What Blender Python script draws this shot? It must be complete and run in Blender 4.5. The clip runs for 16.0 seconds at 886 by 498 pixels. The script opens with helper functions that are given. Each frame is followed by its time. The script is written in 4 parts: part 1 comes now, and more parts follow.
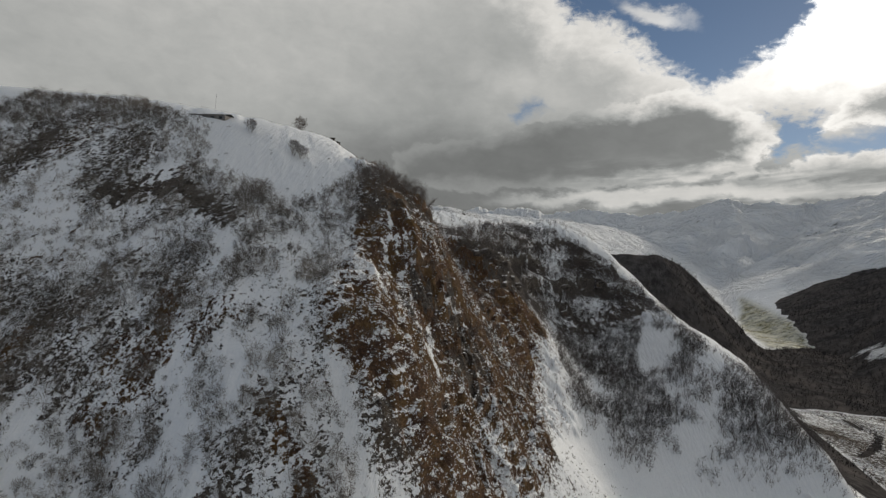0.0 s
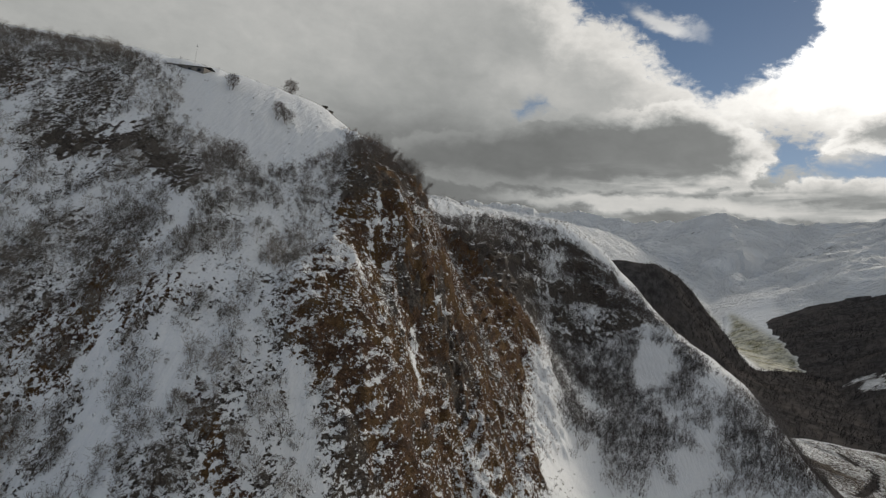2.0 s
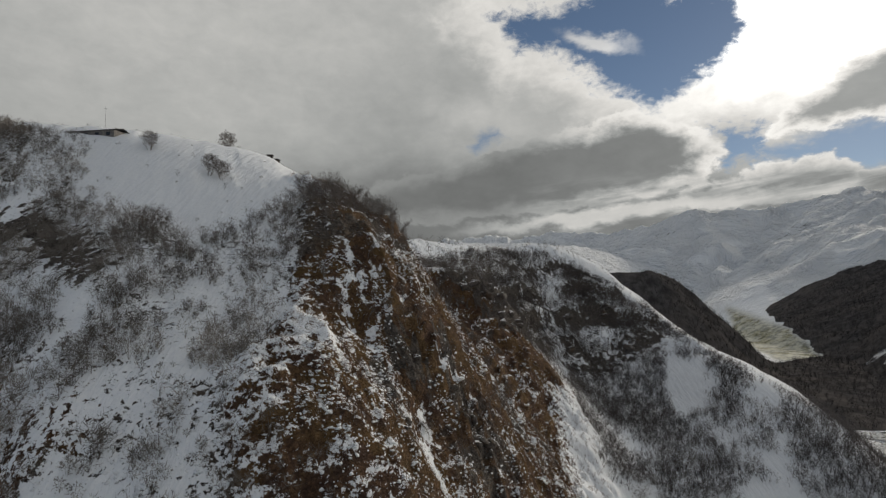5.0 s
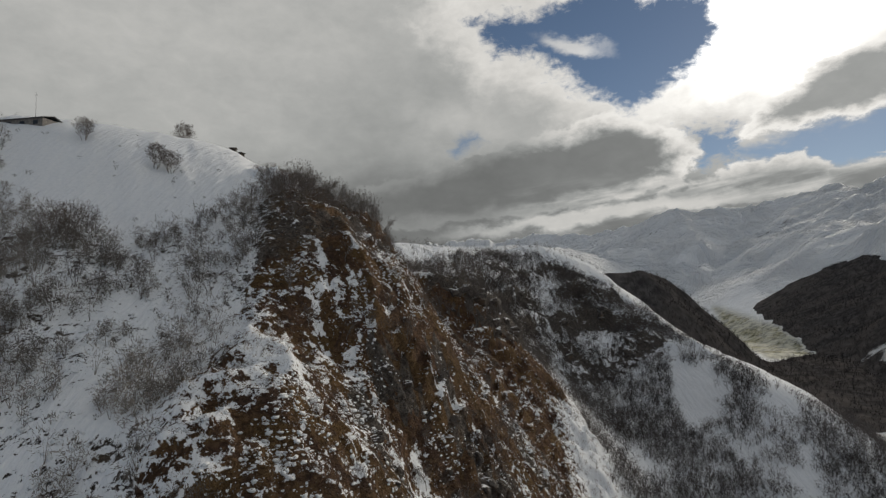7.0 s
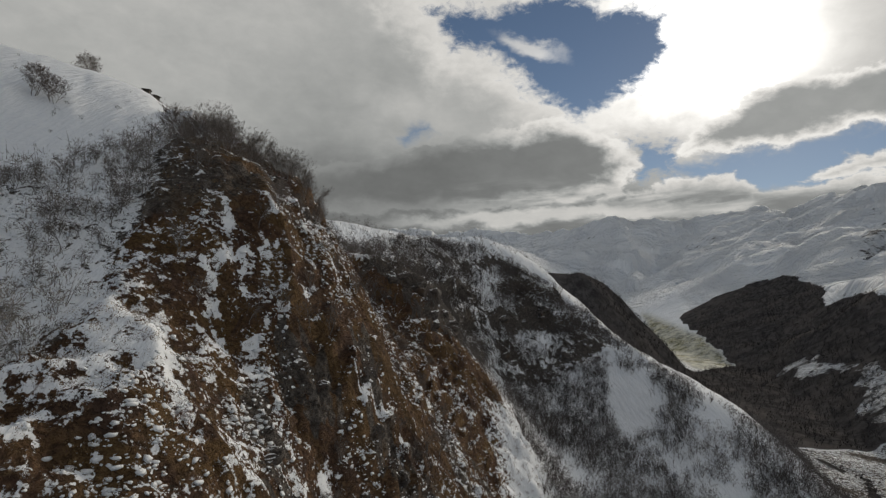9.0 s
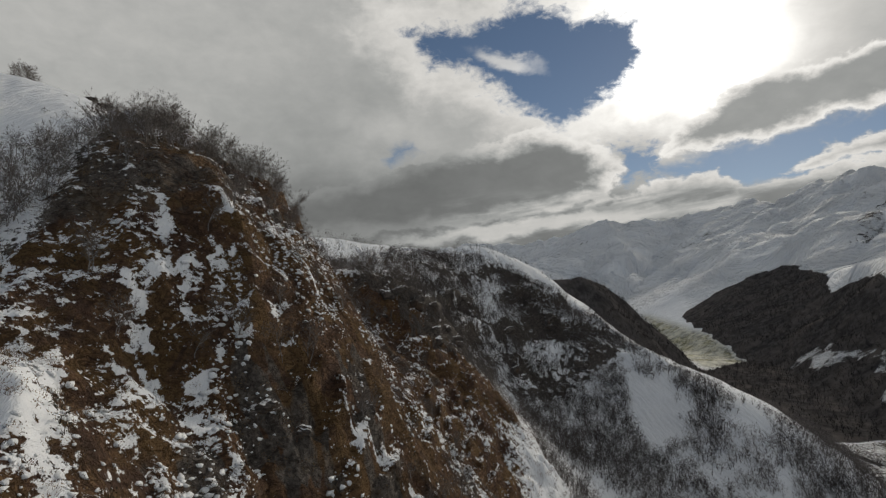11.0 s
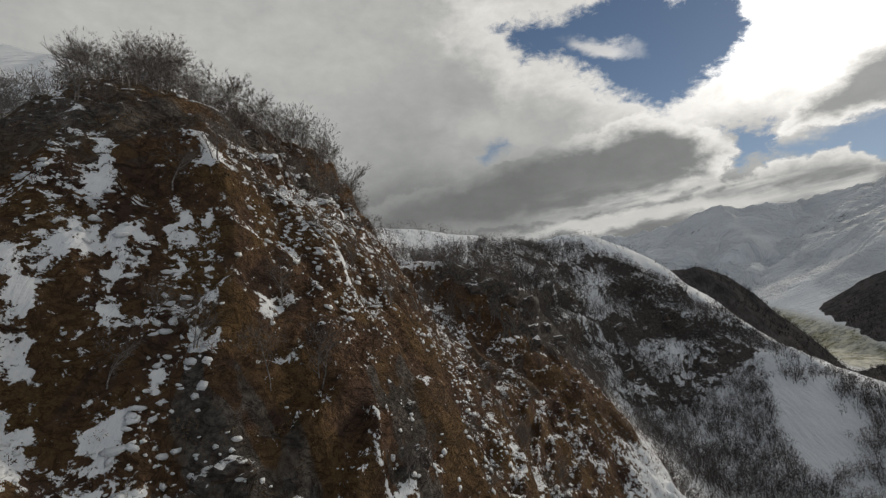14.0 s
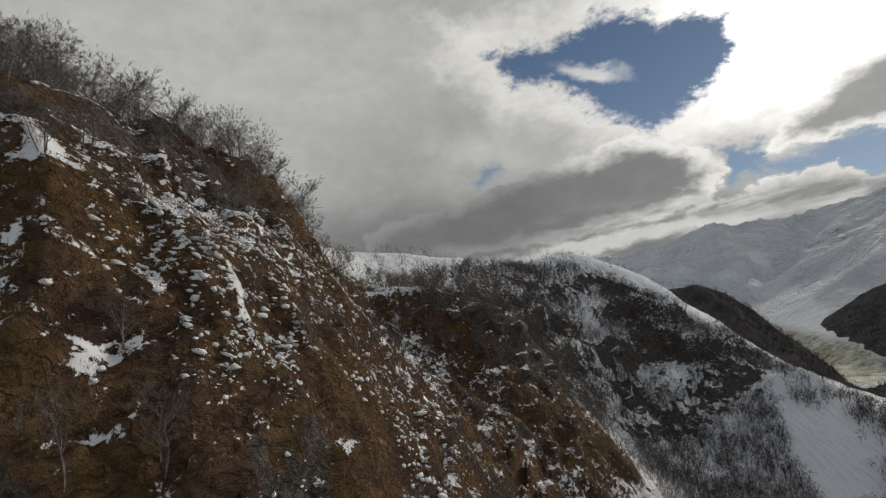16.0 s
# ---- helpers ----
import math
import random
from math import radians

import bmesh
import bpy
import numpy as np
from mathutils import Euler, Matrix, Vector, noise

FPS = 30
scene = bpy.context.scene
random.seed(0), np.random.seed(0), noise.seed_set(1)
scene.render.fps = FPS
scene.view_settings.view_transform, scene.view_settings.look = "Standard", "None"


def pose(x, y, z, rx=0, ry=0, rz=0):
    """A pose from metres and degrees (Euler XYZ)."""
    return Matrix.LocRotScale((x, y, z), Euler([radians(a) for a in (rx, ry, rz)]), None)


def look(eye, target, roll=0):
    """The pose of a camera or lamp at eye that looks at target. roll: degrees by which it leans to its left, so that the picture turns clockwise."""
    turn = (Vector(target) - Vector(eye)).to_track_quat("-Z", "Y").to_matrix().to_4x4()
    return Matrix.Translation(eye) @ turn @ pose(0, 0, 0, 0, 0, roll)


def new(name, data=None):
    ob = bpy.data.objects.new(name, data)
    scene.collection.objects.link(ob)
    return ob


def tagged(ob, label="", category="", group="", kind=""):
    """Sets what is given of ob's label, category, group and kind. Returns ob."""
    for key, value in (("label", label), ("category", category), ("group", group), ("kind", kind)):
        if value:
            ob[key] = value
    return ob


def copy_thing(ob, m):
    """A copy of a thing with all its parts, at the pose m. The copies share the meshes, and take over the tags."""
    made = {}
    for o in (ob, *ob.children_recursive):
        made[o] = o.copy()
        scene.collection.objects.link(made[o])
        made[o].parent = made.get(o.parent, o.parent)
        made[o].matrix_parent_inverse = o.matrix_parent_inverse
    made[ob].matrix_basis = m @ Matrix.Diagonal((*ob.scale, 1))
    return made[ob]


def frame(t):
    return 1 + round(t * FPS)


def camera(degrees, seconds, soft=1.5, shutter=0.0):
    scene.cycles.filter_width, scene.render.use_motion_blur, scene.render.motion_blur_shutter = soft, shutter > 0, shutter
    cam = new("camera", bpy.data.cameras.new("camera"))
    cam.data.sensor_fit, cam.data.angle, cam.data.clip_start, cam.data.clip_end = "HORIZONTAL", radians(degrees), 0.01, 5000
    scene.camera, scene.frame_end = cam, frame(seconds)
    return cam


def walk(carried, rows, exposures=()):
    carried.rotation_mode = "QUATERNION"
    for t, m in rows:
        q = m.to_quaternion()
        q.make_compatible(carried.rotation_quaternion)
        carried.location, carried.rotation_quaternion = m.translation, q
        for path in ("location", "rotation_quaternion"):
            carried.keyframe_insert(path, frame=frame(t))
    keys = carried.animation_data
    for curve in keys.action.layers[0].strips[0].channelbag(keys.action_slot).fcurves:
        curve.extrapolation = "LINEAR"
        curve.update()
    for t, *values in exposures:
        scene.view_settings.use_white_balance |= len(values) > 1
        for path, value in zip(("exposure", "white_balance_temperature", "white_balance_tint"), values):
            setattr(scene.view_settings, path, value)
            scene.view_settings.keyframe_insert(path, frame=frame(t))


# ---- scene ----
cam = camera(77.0, 16.0, soft=1.25)
PATH = [
    (0, (8.135, -59.33, -3.297), (7.934, -57.34, -3.281), 4.9),
    (0.5, (7.224, -53.772, -3.541), (6.938, -51.793, -3.558), 6.6),
    (1, (7.428, -49.611, -2.843), (7.287, -47.616, -2.86), 5.5),
    (1.5, (6.641, -44.706, -2.605), (6.54, -42.709, -2.599), 7.6),
    (2, (5.301, -38.69, -3.062), (5.136, -36.697, -3.077), 9.8),
    (2.5, (3.973, -32.772, -3.282), (3.743, -30.786, -3.255), 6.9),
    (3, (3.369, -27.747, -3.6), (3.13, -25.761, -3.609), 5.6),
    (3.5, (2.493, -22.894, -3.185), (2.288, -20.904, -3.17), 3.8),
    (4, (1.605, -18.323, -2.496), (1.474, -16.33, -2.376), 0.7),
    (4.2, (1.206, -16.505, -2.447), (1.083, -14.515, -2.29), -0.9),
    (6.3, (-2.606, 4.656, -1.709), (-2.649, 6.653, -1.603), 1.7),
    (6.5, (-2.921, 6.651, -1.655), (-2.969, 8.647, -1.53), 1.7),
    (7, (-3.133, 10.768, -1.554), (-3.164, 12.762, -1.399), -1.4),
    (7.5, (-3.087, 14.659, -1.545), (-3.04, 16.655, -1.42), -2.3),
    (8, (-3.005, 18.49, -1.58), (-2.907, 20.484, -1.46), -0.7),
    (8.5, (-2.942, 22.252, -1.793), (-2.773, 24.242, -1.696), 0.0),
    (9, (-2.988, 26.29, -2.075), (-2.807, 28.278, -1.954), 3.1),
    (9.2, (-3.01, 27.929, -2.274), (-2.824, 29.915, -2.137), 3.4),
    (11.3, (-2.638, 44.819, -3.682), (-2.381, 46.794, -3.501), -2.9),
    (11.5, (-2.523, 46.198, -3.628), (-2.232, 48.169, -3.45), -3.6),
    (12, (-2.112, 49.645, -3.628), (-1.813, 51.617, -3.473), -2.8),
    (12.5, (-1.645, 53.112, -3.738), (-1.367, 55.085, -3.566), -2.7),
    (13, (-1.091, 56.474, -3.874), (-0.813, 58.447, -3.698), -2.5),
    (13.5, (-0.278, 60.616, -4.201), (-0.269, 62.61, -4.044), -2.5),
    (14, (0.286, 64.543, -4.344), (0.143, 66.529, -4.159), -2.4),
    (14.5, (1.014, 67.713, -4.163), (0.82, 69.688, -3.916), -4.0),
    (15, (1.672, 70.851, -4.078), (1.511, 72.83, -3.84), -5.1),
    (15.5, (2.551, 73.623, -3.968), (2.427, 75.602, -3.707), -3.6),
    (16, (3.747, 75.9, -3.987), (3.623, 77.878, -3.713), -4.0),
]
walk(cam, [(t, look(eye, target, roll)) for t, eye, target, roll in PATH],
     [(0, 0.09), (4.2, 0.07), (7, 0.0), (11.5, -0.05), (13, -0.03), (14.5, 0.07), (16, 0.03)])

# ---------------------------------------------------------------- light
SUN_AZ, SUN_EL = 36.0, 20.0        # degrees, to the right of +y and above the horizon
world = bpy.data.worlds.new("sky")
scene.world = world
world.use_nodes = True


def build_sky():
    """A broken deck of cloud over a clear sky: places in degrees to the right of +y and above the horizon."""
    nt = world.node_tree
    nt.nodes.clear()
    link = nt.links.new

    def math_node(op, *values):
        n = nt.nodes.new("ShaderNodeMath")
        n.operation = op
        for i, v in enumerate(values):
            if isinstance(v, (int, float)):
                n.inputs[i].default_value = v
            else:
                link(v, n.inputs[i])
        return n.outputs[0]

    def add(x, y): return math_node("ADD", x, y)
    def sub(x, y): return math_node("SUBTRACT", x, y)
    def mul(x, y): return math_node("MULTIPLY", x, y)

    def ramp(v, lo, hi):
        n = nt.nodes.new("ShaderNodeMapRange")
        n.interpolation_type = "SMOOTHSTEP"
        link(v, n.inputs[0])
        n.inputs[1].default_value, n.inputs[2].default_value = lo, hi
        return n.outputs[0]

    def noise_node(vec, scale, detail, rough=0.55, distort=0.0):
        n = nt.nodes.new("ShaderNodeTexNoise")
        link(vec, n.inputs["Vector"])
        n.inputs["Scale"].default_value, n.inputs["Detail"].default_value = scale, detail
        n.inputs["Roughness"].default_value, n.inputs["Distortion"].default_value = rough, distort
        return n.outputs["Fac"]

    coord = nt.nodes.new("ShaderNodeTexCoord")
    sep = nt.nodes.new("ShaderNodeSeparateXYZ")
    link(coord.outputs["Generated"], sep.inputs[0])
    az = mul(math_node("ARCTAN2", sep.outputs[0], sep.outputs[1]), 57.2958)
    el = mul(math_node("ARCSINE", math_node("MINIMUM", math_node("MAXIMUM", sep.outputs[2], -1.0), 1.0)), 57.2958)
    flat = nt.nodes.new("ShaderNodeCombineXYZ")
    link(az, flat.inputs[0])
    link(mul(el, 1.6), flat.inputs[1])

    def shifted(x, y, z):
        n = nt.nodes.new("ShaderNodeVectorMath")
        n.operation = "ADD"
        link(flat.outputs[0], n.inputs[0])
        n.inputs[1].default_value = (x, y, z)
        return n.outputs[0]

    billow = noise_node(flat.outputs[0], 0.17, 8, 0.56, 0.25)
    billow2 = noise_node(shifted(71, 33, 5), 0.21, 8, 0.58, 0.2)
    puffs = noise_node(shifted(11, 90, 2), 0.5, 7, 0.6, 0.3)
    broad = noise_node(shifted(5, 3, 40), 0.05, 4, 0.5, 0.2)
    streaky = nt.nodes.new("ShaderNodeCombineXYZ")
    link(mul(az, 0.35), streaky.inputs[0])
    link(sub(mul(el, 2.2), mul(az, 0.28)), streaky.inputs[1])
    layers = noise_node(streaky.outputs[0], 0.42, 6, 0.55, 0.3)
    u = add(az, mul(sub(billow, 0.5), 6.0))
    v = add(el, mul(sub(billow2, 0.5), 4.0))

    def blob(u0, v0, ru, rv, lean=0.0):
        c, k = math.cos(radians(lean)), math.sin(radians(lean))
        du, dv = sub(u, u0), sub(v, v0)
        p = mul(add(mul(du, c), mul(dv, k)), 1 / ru)
        q = mul(sub(mul(dv, c), mul(du, k)), 1 / rv)
        return math_node("POWER", 2.71828, mul(add(mul(p, p), mul(q, q)), -1.0))

    def inside(corners):
        """Degrees by which a direction lies inside a convex outline, given clockwise as seen from below."""
        worst = None
        for (ax, ay), (bx, by) in zip(corners, corners[1:] + corners[:1]):
            far = math.hypot(bx - ax, by - ay)
            nx, ny = (by - ay) / far, (ax - bx) / far
            d = add(mul(u, nx), add(mul(v, ny), -(ax * nx + ay * ny)))
            worst = d if worst is None else math_node("MINIMUM", worst, d)
        return worst

    def total(parts):
        t = parts[0]
        for b in parts[1:]:
            t = math_node("MAXIMUM", t, b)
        return t

    def toward(value, aim, weight):
        return add(value, mul(sub(aim, value), weight))

    # the openings in the deck, in degrees of azimuth and elevation
    main_gap = total([inside([(4.5, 25.6), (14.5, 28.5), (25.8, 26), (26.3, 21), (19, 16.6), (12.5, 20.4)]), inside([(2.6, 26.8), (8, 27), (11, 22.4), (5.2, 23.2)])])
    shreds = noise_node(shifted(40, 7, 9), 0.9, 8, 0.68, 0.5)
    torn = add(mul(sub(puffs, 0.5), 3.0), mul(sub(shreds, 0.5), 2.6))
    side_gap = inside([(23.6, 14.6), (28.2, 14.0), (28.0, 10.6), (23.8, 11.4)])
    band = inside([(26, 12.2), (34.4, 13.6), (45, 15.2), (52, 15.5), (52, 10.5), (42, 9.6), (30, 9.8)])
    chink = sub(inside([(0.4, 15.1), (2.6, 16.0), (3.3, 15.3), (0.9, 14.2)]), 0.05)
    # out of view: the patches behind are added to dim and cool the slopes
    outside = math_node("SUBTRACT", mul(total([blob(70, 18, 14, 7), blob(62, 42, 26, 12), blob(-10, 58, 24, 7), blob(-120, 40, 60, 38), blob(-150, 15, 50, 18), blob(170, 45, 40, 20)]), 5.0), 2.2)
    wisps = mul(ramp(blob(13.2, 23.6, 4.2, 0.9, -14), 0.2, 0.9), 0.75)
    clear = ramp(total([add(main_gap, torn), add(side_gap, mul(torn, 1.3)), add(band, mul(torn, 0.5)), add(chink, mul(torn, 0.3)), add(outside, torn)]), -0.7, 1.1)
    clear = mul(clear, sub(1.0, wisps))
    # luminance of the deck: even grey, darker towards the horizon ahead, pale round the opening
    lum = add(0.375, mul(ramp(broad, 0.35, 0.7), 0.07))
    lum = toward(lum, 0.46, blob(-26, 25, 18, 9))
    lum = toward(lum, 0.33, mul(blob(-6, 18, 9, 4, 20), 0.7))
    lum = toward(lum, 0.175, mul(ramp(blob(-4, 7.0, 25, 7.0), 0.05, 0.9), 0.95))
    lum = toward(lum, 0.50, mul(blob(1.5, 17.5, 5, 2.2, -10), 0.7))
    lum = toward(lum, 0.72, mul(ramp(add(main_gap, mul(torn, 0.8)), -5.5, -0.2), 0.85))
    lum = toward(lum, 0.43, mul(blob(9.5, 18.6, 7, 1.2, -16), 0.55))
    lum = add(lum, add(mul(blob(30.8, 22.8, 6.2, 5.0), 2.4), mul(blob(31, 24, 13, 9), 0.5)))

    def cloud(lum, clear, body, rim, core, depth):
        over = ramp(body, -0.25, 0.35)
        shade = toward(rim, core, ramp(body, 0.1, depth))
        return toward(lum, shade, over), mul(clear, sub(1.0, over))

    rag = mul(sub(puffs, 0.5), 1.8)
    # the long dark cloud ahead, the one beside the sun, and the heaps low over the range
    lens = add(inside([(-12, 10.5), (-2, 13.2), (8.8, 15.4), (14.5, 16.9), (18.6, 16.8), (22.2, 15.2), (24.3, 12.6), (22.5, 9.6), (10, 7.5), (-12, 6)]), rag)
    sunward = ramp(az, 3, 17)
    lum, clear = cloud(lum, clear, mul(lens, 1.0), add(0.26, mul(sunward, 0.56)), add(0.165, mul(sunward, 0.055)), 2.1)
    beside = add(inside([(28.2, 13.2), (29.6, 15.8), (34.6, 18.6), (40, 19.6), (60, 21), (60, 16.5), (41, 14.2), (34.6, 13.2)]), rag)
    lum, clear = cloud(lum, clear, beside, 0.92, 0.345, 1.5)
    heaps = total([inside([(21, 9.6), (27.3, 10.7), (31.6, 11.9), (34.8, 10.4), (35.5, 8), (20, 7)]), inside([(34, 9.8), (40, 10.6), (46, 11), (60, 11), (60, 6), (34, 6)]), inside([(38.5, 11), (41.3, 12.6), (60, 14), (60, 10.5), (41, 10.6)])])
    lum, clear = cloud(lum, clear, add(heaps, rag), 0.80, 0.36, 1.7)
    # layers low ahead
    low = mul(ramp(el, 11.5, 8.5), ramp(az, 3, 15))
    lum = toward(lum, add(0.17, mul(ramp(layers, 0.38, 0.68), 0.36)), mul(low, 0.7))
    lum = toward(lum, 0.62, mul(ramp(blob(15, 7.2, 17, 0.9, 5), 0.25, 0.85), 0.8))
    clear = mul(clear, ramp(el, 6.0, 8.0))
    grain = add(0.70, add(mul(billow, 0.36), mul(puffs, 0.24)))
    lum = mul(lum, grain)
    # unseen deck behind and to the right, brightened to light the slopes facing it
    lum = mul(lum, add(1.0, mul(ramp(sub(mul(sep.outputs[1], 0.8), mul(sep.outputs[0], 0.5)), 0.2, -0.7), 0.32)))
    lum = toward(lum, 0.30, ramp(el, 2.0, -6.0))
    tint = nt.nodes.new("ShaderNodeMix")
    tint.data_type = "RGBA"
    link(ramp(lum, 0.2, 0.7), tint.inputs["Factor"])
    tint.inputs["A"].default_value, tint.inputs["B"].default_value = (0.965, 0.99, 0.965, 1), (1.0, 0.975, 0.925, 1)
    deck = nt.nodes.new("ShaderNodeBackground")
    link(tint.outputs["Result"], deck.inputs[0])
    link(lum, deck.inputs[1])
    sky = nt.nodes.new("ShaderNodeTexSky")
    sky.sky_type = "NISHITA"
    sky.sun_disc = False
    sky.sun_elevation = radians(SUN_EL)
    sky.sun_rotation = radians(SUN_AZ)
    sky.altitude, sky.dust_density = 2000, 0.3
    open_sky = nt.nodes.new("ShaderNodeBackground")
    link(sky.outputs[0], open_sky.inputs[0])
    open_sky.inputs[1].default_value = 0.05
    mix = nt.nodes.new("ShaderNodeMixShader")
    link(clear, mix.inputs[0])
    link(deck.outputs[0], mix.inputs[1])
    link(open_sky.outputs[0], mix.inputs[2])
    out = nt.nodes.new("ShaderNodeOutputWorld")
    link(mix.outputs[0], out.inputs[0])


build_sky()
sun_data = bpy.data.lights.new("sun", "SUN")
sun_data.energy, sun_data.angle, sun_data.color = 1.9, radians(5), (1.0, 0.9, 0.76)
sun = new("sun", sun_data)
a, e = radians(SUN_AZ), radians(SUN_EL)
sun.matrix_world = look((0, 0, 300), (-math.sin(a) * math.cos(e), -math.cos(a) * math.cos(e), 300 - math.sin(e)))

# ---------------------------------------------------------------- landform


def hashed(ix, iy, seed):
    h = (ix.astype(np.int64) * 374761393 + iy.astype(np.int64) * 668265263 + seed * 1274126177) & 0x7FFFFFFF
    h = ((h ^ (h >> 13)) * 1274126177) & 0x7FFFFFFF
    return ((h ^ (h >> 16)) & 0xFFFF) / 65535.0


def vnoise(x, y, size, seed=0):
    """Smooth noise of about -1 to 1 with lumps of the given size in metres."""
    x, y = np.asarray(x, float) / size, np.asarray(y, float) / size
    ix, iy = np.floor(x), np.floor(y)
    fx, fy = x - ix, y - iy
    fx, fy = fx * fx * fx * (fx * (6 * fx - 15) + 10), fy * fy * fy * (fy * (6 * fy - 15) + 10)
    a, b = hashed(ix, iy, seed), hashed(ix + 1, iy, seed)
    c, d = hashed(ix, iy + 1, seed), hashed(ix + 1, iy + 1, seed)
    return 2 * ((a * (1 - fx) + b * fx) * (1 - fy) + (c * (1 - fx) + d * fx) * fy) - 1


def fbm(x, y, size, octaves=4, seed=0, gain=0.5):
    total, amp, norm = 0.0, 1.0, 0.0
    for k in range(octaves):
        total = total + amp * vnoise(x + 13.7 * k, y - 7.3 * k, size / 2.03**k, seed + k)
        norm, amp = norm + amp, amp * gain
    return total / norm


def step(a, b, v):
    t = np.clip((v - a) / (b - a), 0, 1)
    return t * t * (3 - 2 * t)


# Heights (x, y, z) along the brink of the plateau, the face below it, the spur, the bowl behind and the feet of the slopes.
PLATEAU = [(-157, 148, 47), (-140, 134, 40), (-113, 131, 39), (-85, 132, 37), (-106, 172, 45), (-78, 164, 41), (-62, 124, 24),
           (-52, 160, 32), (-66, 161, 40), (-160, 230, 48), (-90, 225, 43), (-230, 130, 40), (-45, 190, 24), (-60, 260, 20), (-250, 250, 50)]
FACE = [(-101, 95, 6), (-66, 104, 12), (-54, 101, 8), (-64, 80, 0), (-77, 72, -14), (-81, 62, -22), (-51, 55, -19), (-58, 44, -44),
        (-38, 54, -23), (-43, 82, -4), (-31, 70, -12), (-31, 91, 1), (-21, 50, -31), (-26, 60, -14), (-21, 73, -9), (-34, 36, -37),
        (-160, 98, 2), (-160, 60, -28), (-150, 0, -80), (-230, 70, -15), (-110, 60, -30), (-100, 30, -55)]
SPUR = [(-41, 129, 21), (-30, 115, 14), (-22, 133, 12), (-19, 104, 5), (-19, 96, -3), (-13, 98, -8), (-12, 108, -4), (-7, 122, -7),
        (-9, 86, -28), (3, 110, -27), (-4, 145, -14), (-3, 119, -14), (-22, 148, 11), (-28, 172, 6.5), (-26, 192, 6), (-22, 85, -10)]
BOWL = [(-4, 194, -14), (0, 203, -5), (16, 230, -13), (43, 245, -37), (26, 188, -33), (26, 151, -55), (42, 193, -50), (81, 227, -48),
        (81, 205, -54), (113, 250, -32), (101, 310, -13), (-16, 222, 7.5), (-6, 245, 14), (42, 323, 23), (75, 318, 9), (120, 215, -41),
        (122, 189, -54), (132, 166, -64), (140, 140, -82), (12, 280, 16), (20, 262, 3), (60, 285, -14)]
FEET = [(60, 150, -75), (100, 120, -95), (40, 100, -75), (20, 60, -75), (0, 20, -75), (-30, 0, -80), (-80, 0, -85), (180, 200, -100),
        (170, 280, -85), (70, 390, -20), (130, 360, -60), (-10, 330, 0), (0, -80, -120), (150, 0, -140), (-150, -80, -120), (200, 100, -120)]
KNOTS = np.array(PLATEAU + FACE + SPUR + BOWL + FEET, float)


def spline(knots, stiff=4.0):
    """A thin plate through the knots: its weights."""
    p, z = knots[:, :2] / 100, knots[:, 2]
    d2 = ((p[:, None] - p[None]) ** 2).sum(-1)
    k = d2 * np.log(d2 + 1e-9) * 0.5
    n = len(z)
    a = np.zeros((n + 3, n + 3))
    a[:n, :n] = k + np.eye(n) * stiff * 1e-3
    a[:n, n], a[:n, n + 1:] = 1, p
    a[n, :n], a[n + 1:, :n] = 1, p.T
    return np.linalg.solve(a, np.r_[z, 0, 0, 0])


WEIGHTS = spline(KNOTS)


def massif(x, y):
    x, y = np.asarray(x, float), np.asarray(y, float)
    u, v = x / 100, y / 100
    z = WEIGHTS[-3] + WEIGHTS[-2] * u + WEIGHTS[-1] * v
    for (kx, ky, _), w in zip(KNOTS, WEIGHTS):
        d2 = (u - kx / 100) ** 2 + (v - ky / 100) ** 2
        z = z + w * d2 * np.log(d2 + 1e-9) * 0.5
    return z


def ridge(x, y, line, slope):
    """Height of a roof-like ridge along a polyline of (x, y, z)."""
    best = np.full(np.shape(x), -1e9)
    for (ax, ay, az), (bx, by, bz) in zip(line, line[1:]):
        dx, dy = bx - ax, by - ay
        t = np.clip(((x - ax) * dx + (y - ay) * dy) / (dx * dx + dy * dy), 0, 1)
        off = np.hypot(x - ax - t * dx, y - ay - t * dy)
        best = np.maximum(best, az + t * (bz - az) - slope * off)
    return best


AXIS_Y = (150, 320, 490, 700, 1000, 1500, 5000)
AXIS_X = (215, 235, 300, 362, 480, 720, 1900)
AXIS_Z = (-92, -82, -67, -66, -44, -10, 120)
DARK_RIDGE = [(40, 500, 13), (125, 490, 17), (158, 484, 16), (184, 500, 8), (204, 530, -8), (228, 580, -30), (262, 670, -62)]
RANGE = [(-900, 4200, 330), (470, 3000, 295), (700, 2350, 240), (680, 1680, 226), (860, 1640, 220), (1010, 1570, 255), (980, 1260, 240),
         (880, 900, 215), (900, 600, 230), (1000, 100, 300), (900, -600, 300)]
SHOULDER = [(980, 1260, 236), (870, 1040, 160), (740, 860, 85)]
SPURS = [[(680, 1680, 226), (600, 1350, 90), (520, 1180, 20)], [(860, 1640, 220), (760, 1350, 110), (640, 1130, 30)]]


def dark_ridge(x, y):
    """The wooded ridge before the river bed, with a rounded crest."""
    line = ridge(x, y, DARK_RIDGE, 1.05)
    return line - 9 * np.exp(-((ridge(x, y, [(a, b, 0) for a, b, _ in DARK_RIDGE], 1.0) / 12) ** 2)) * 0.45


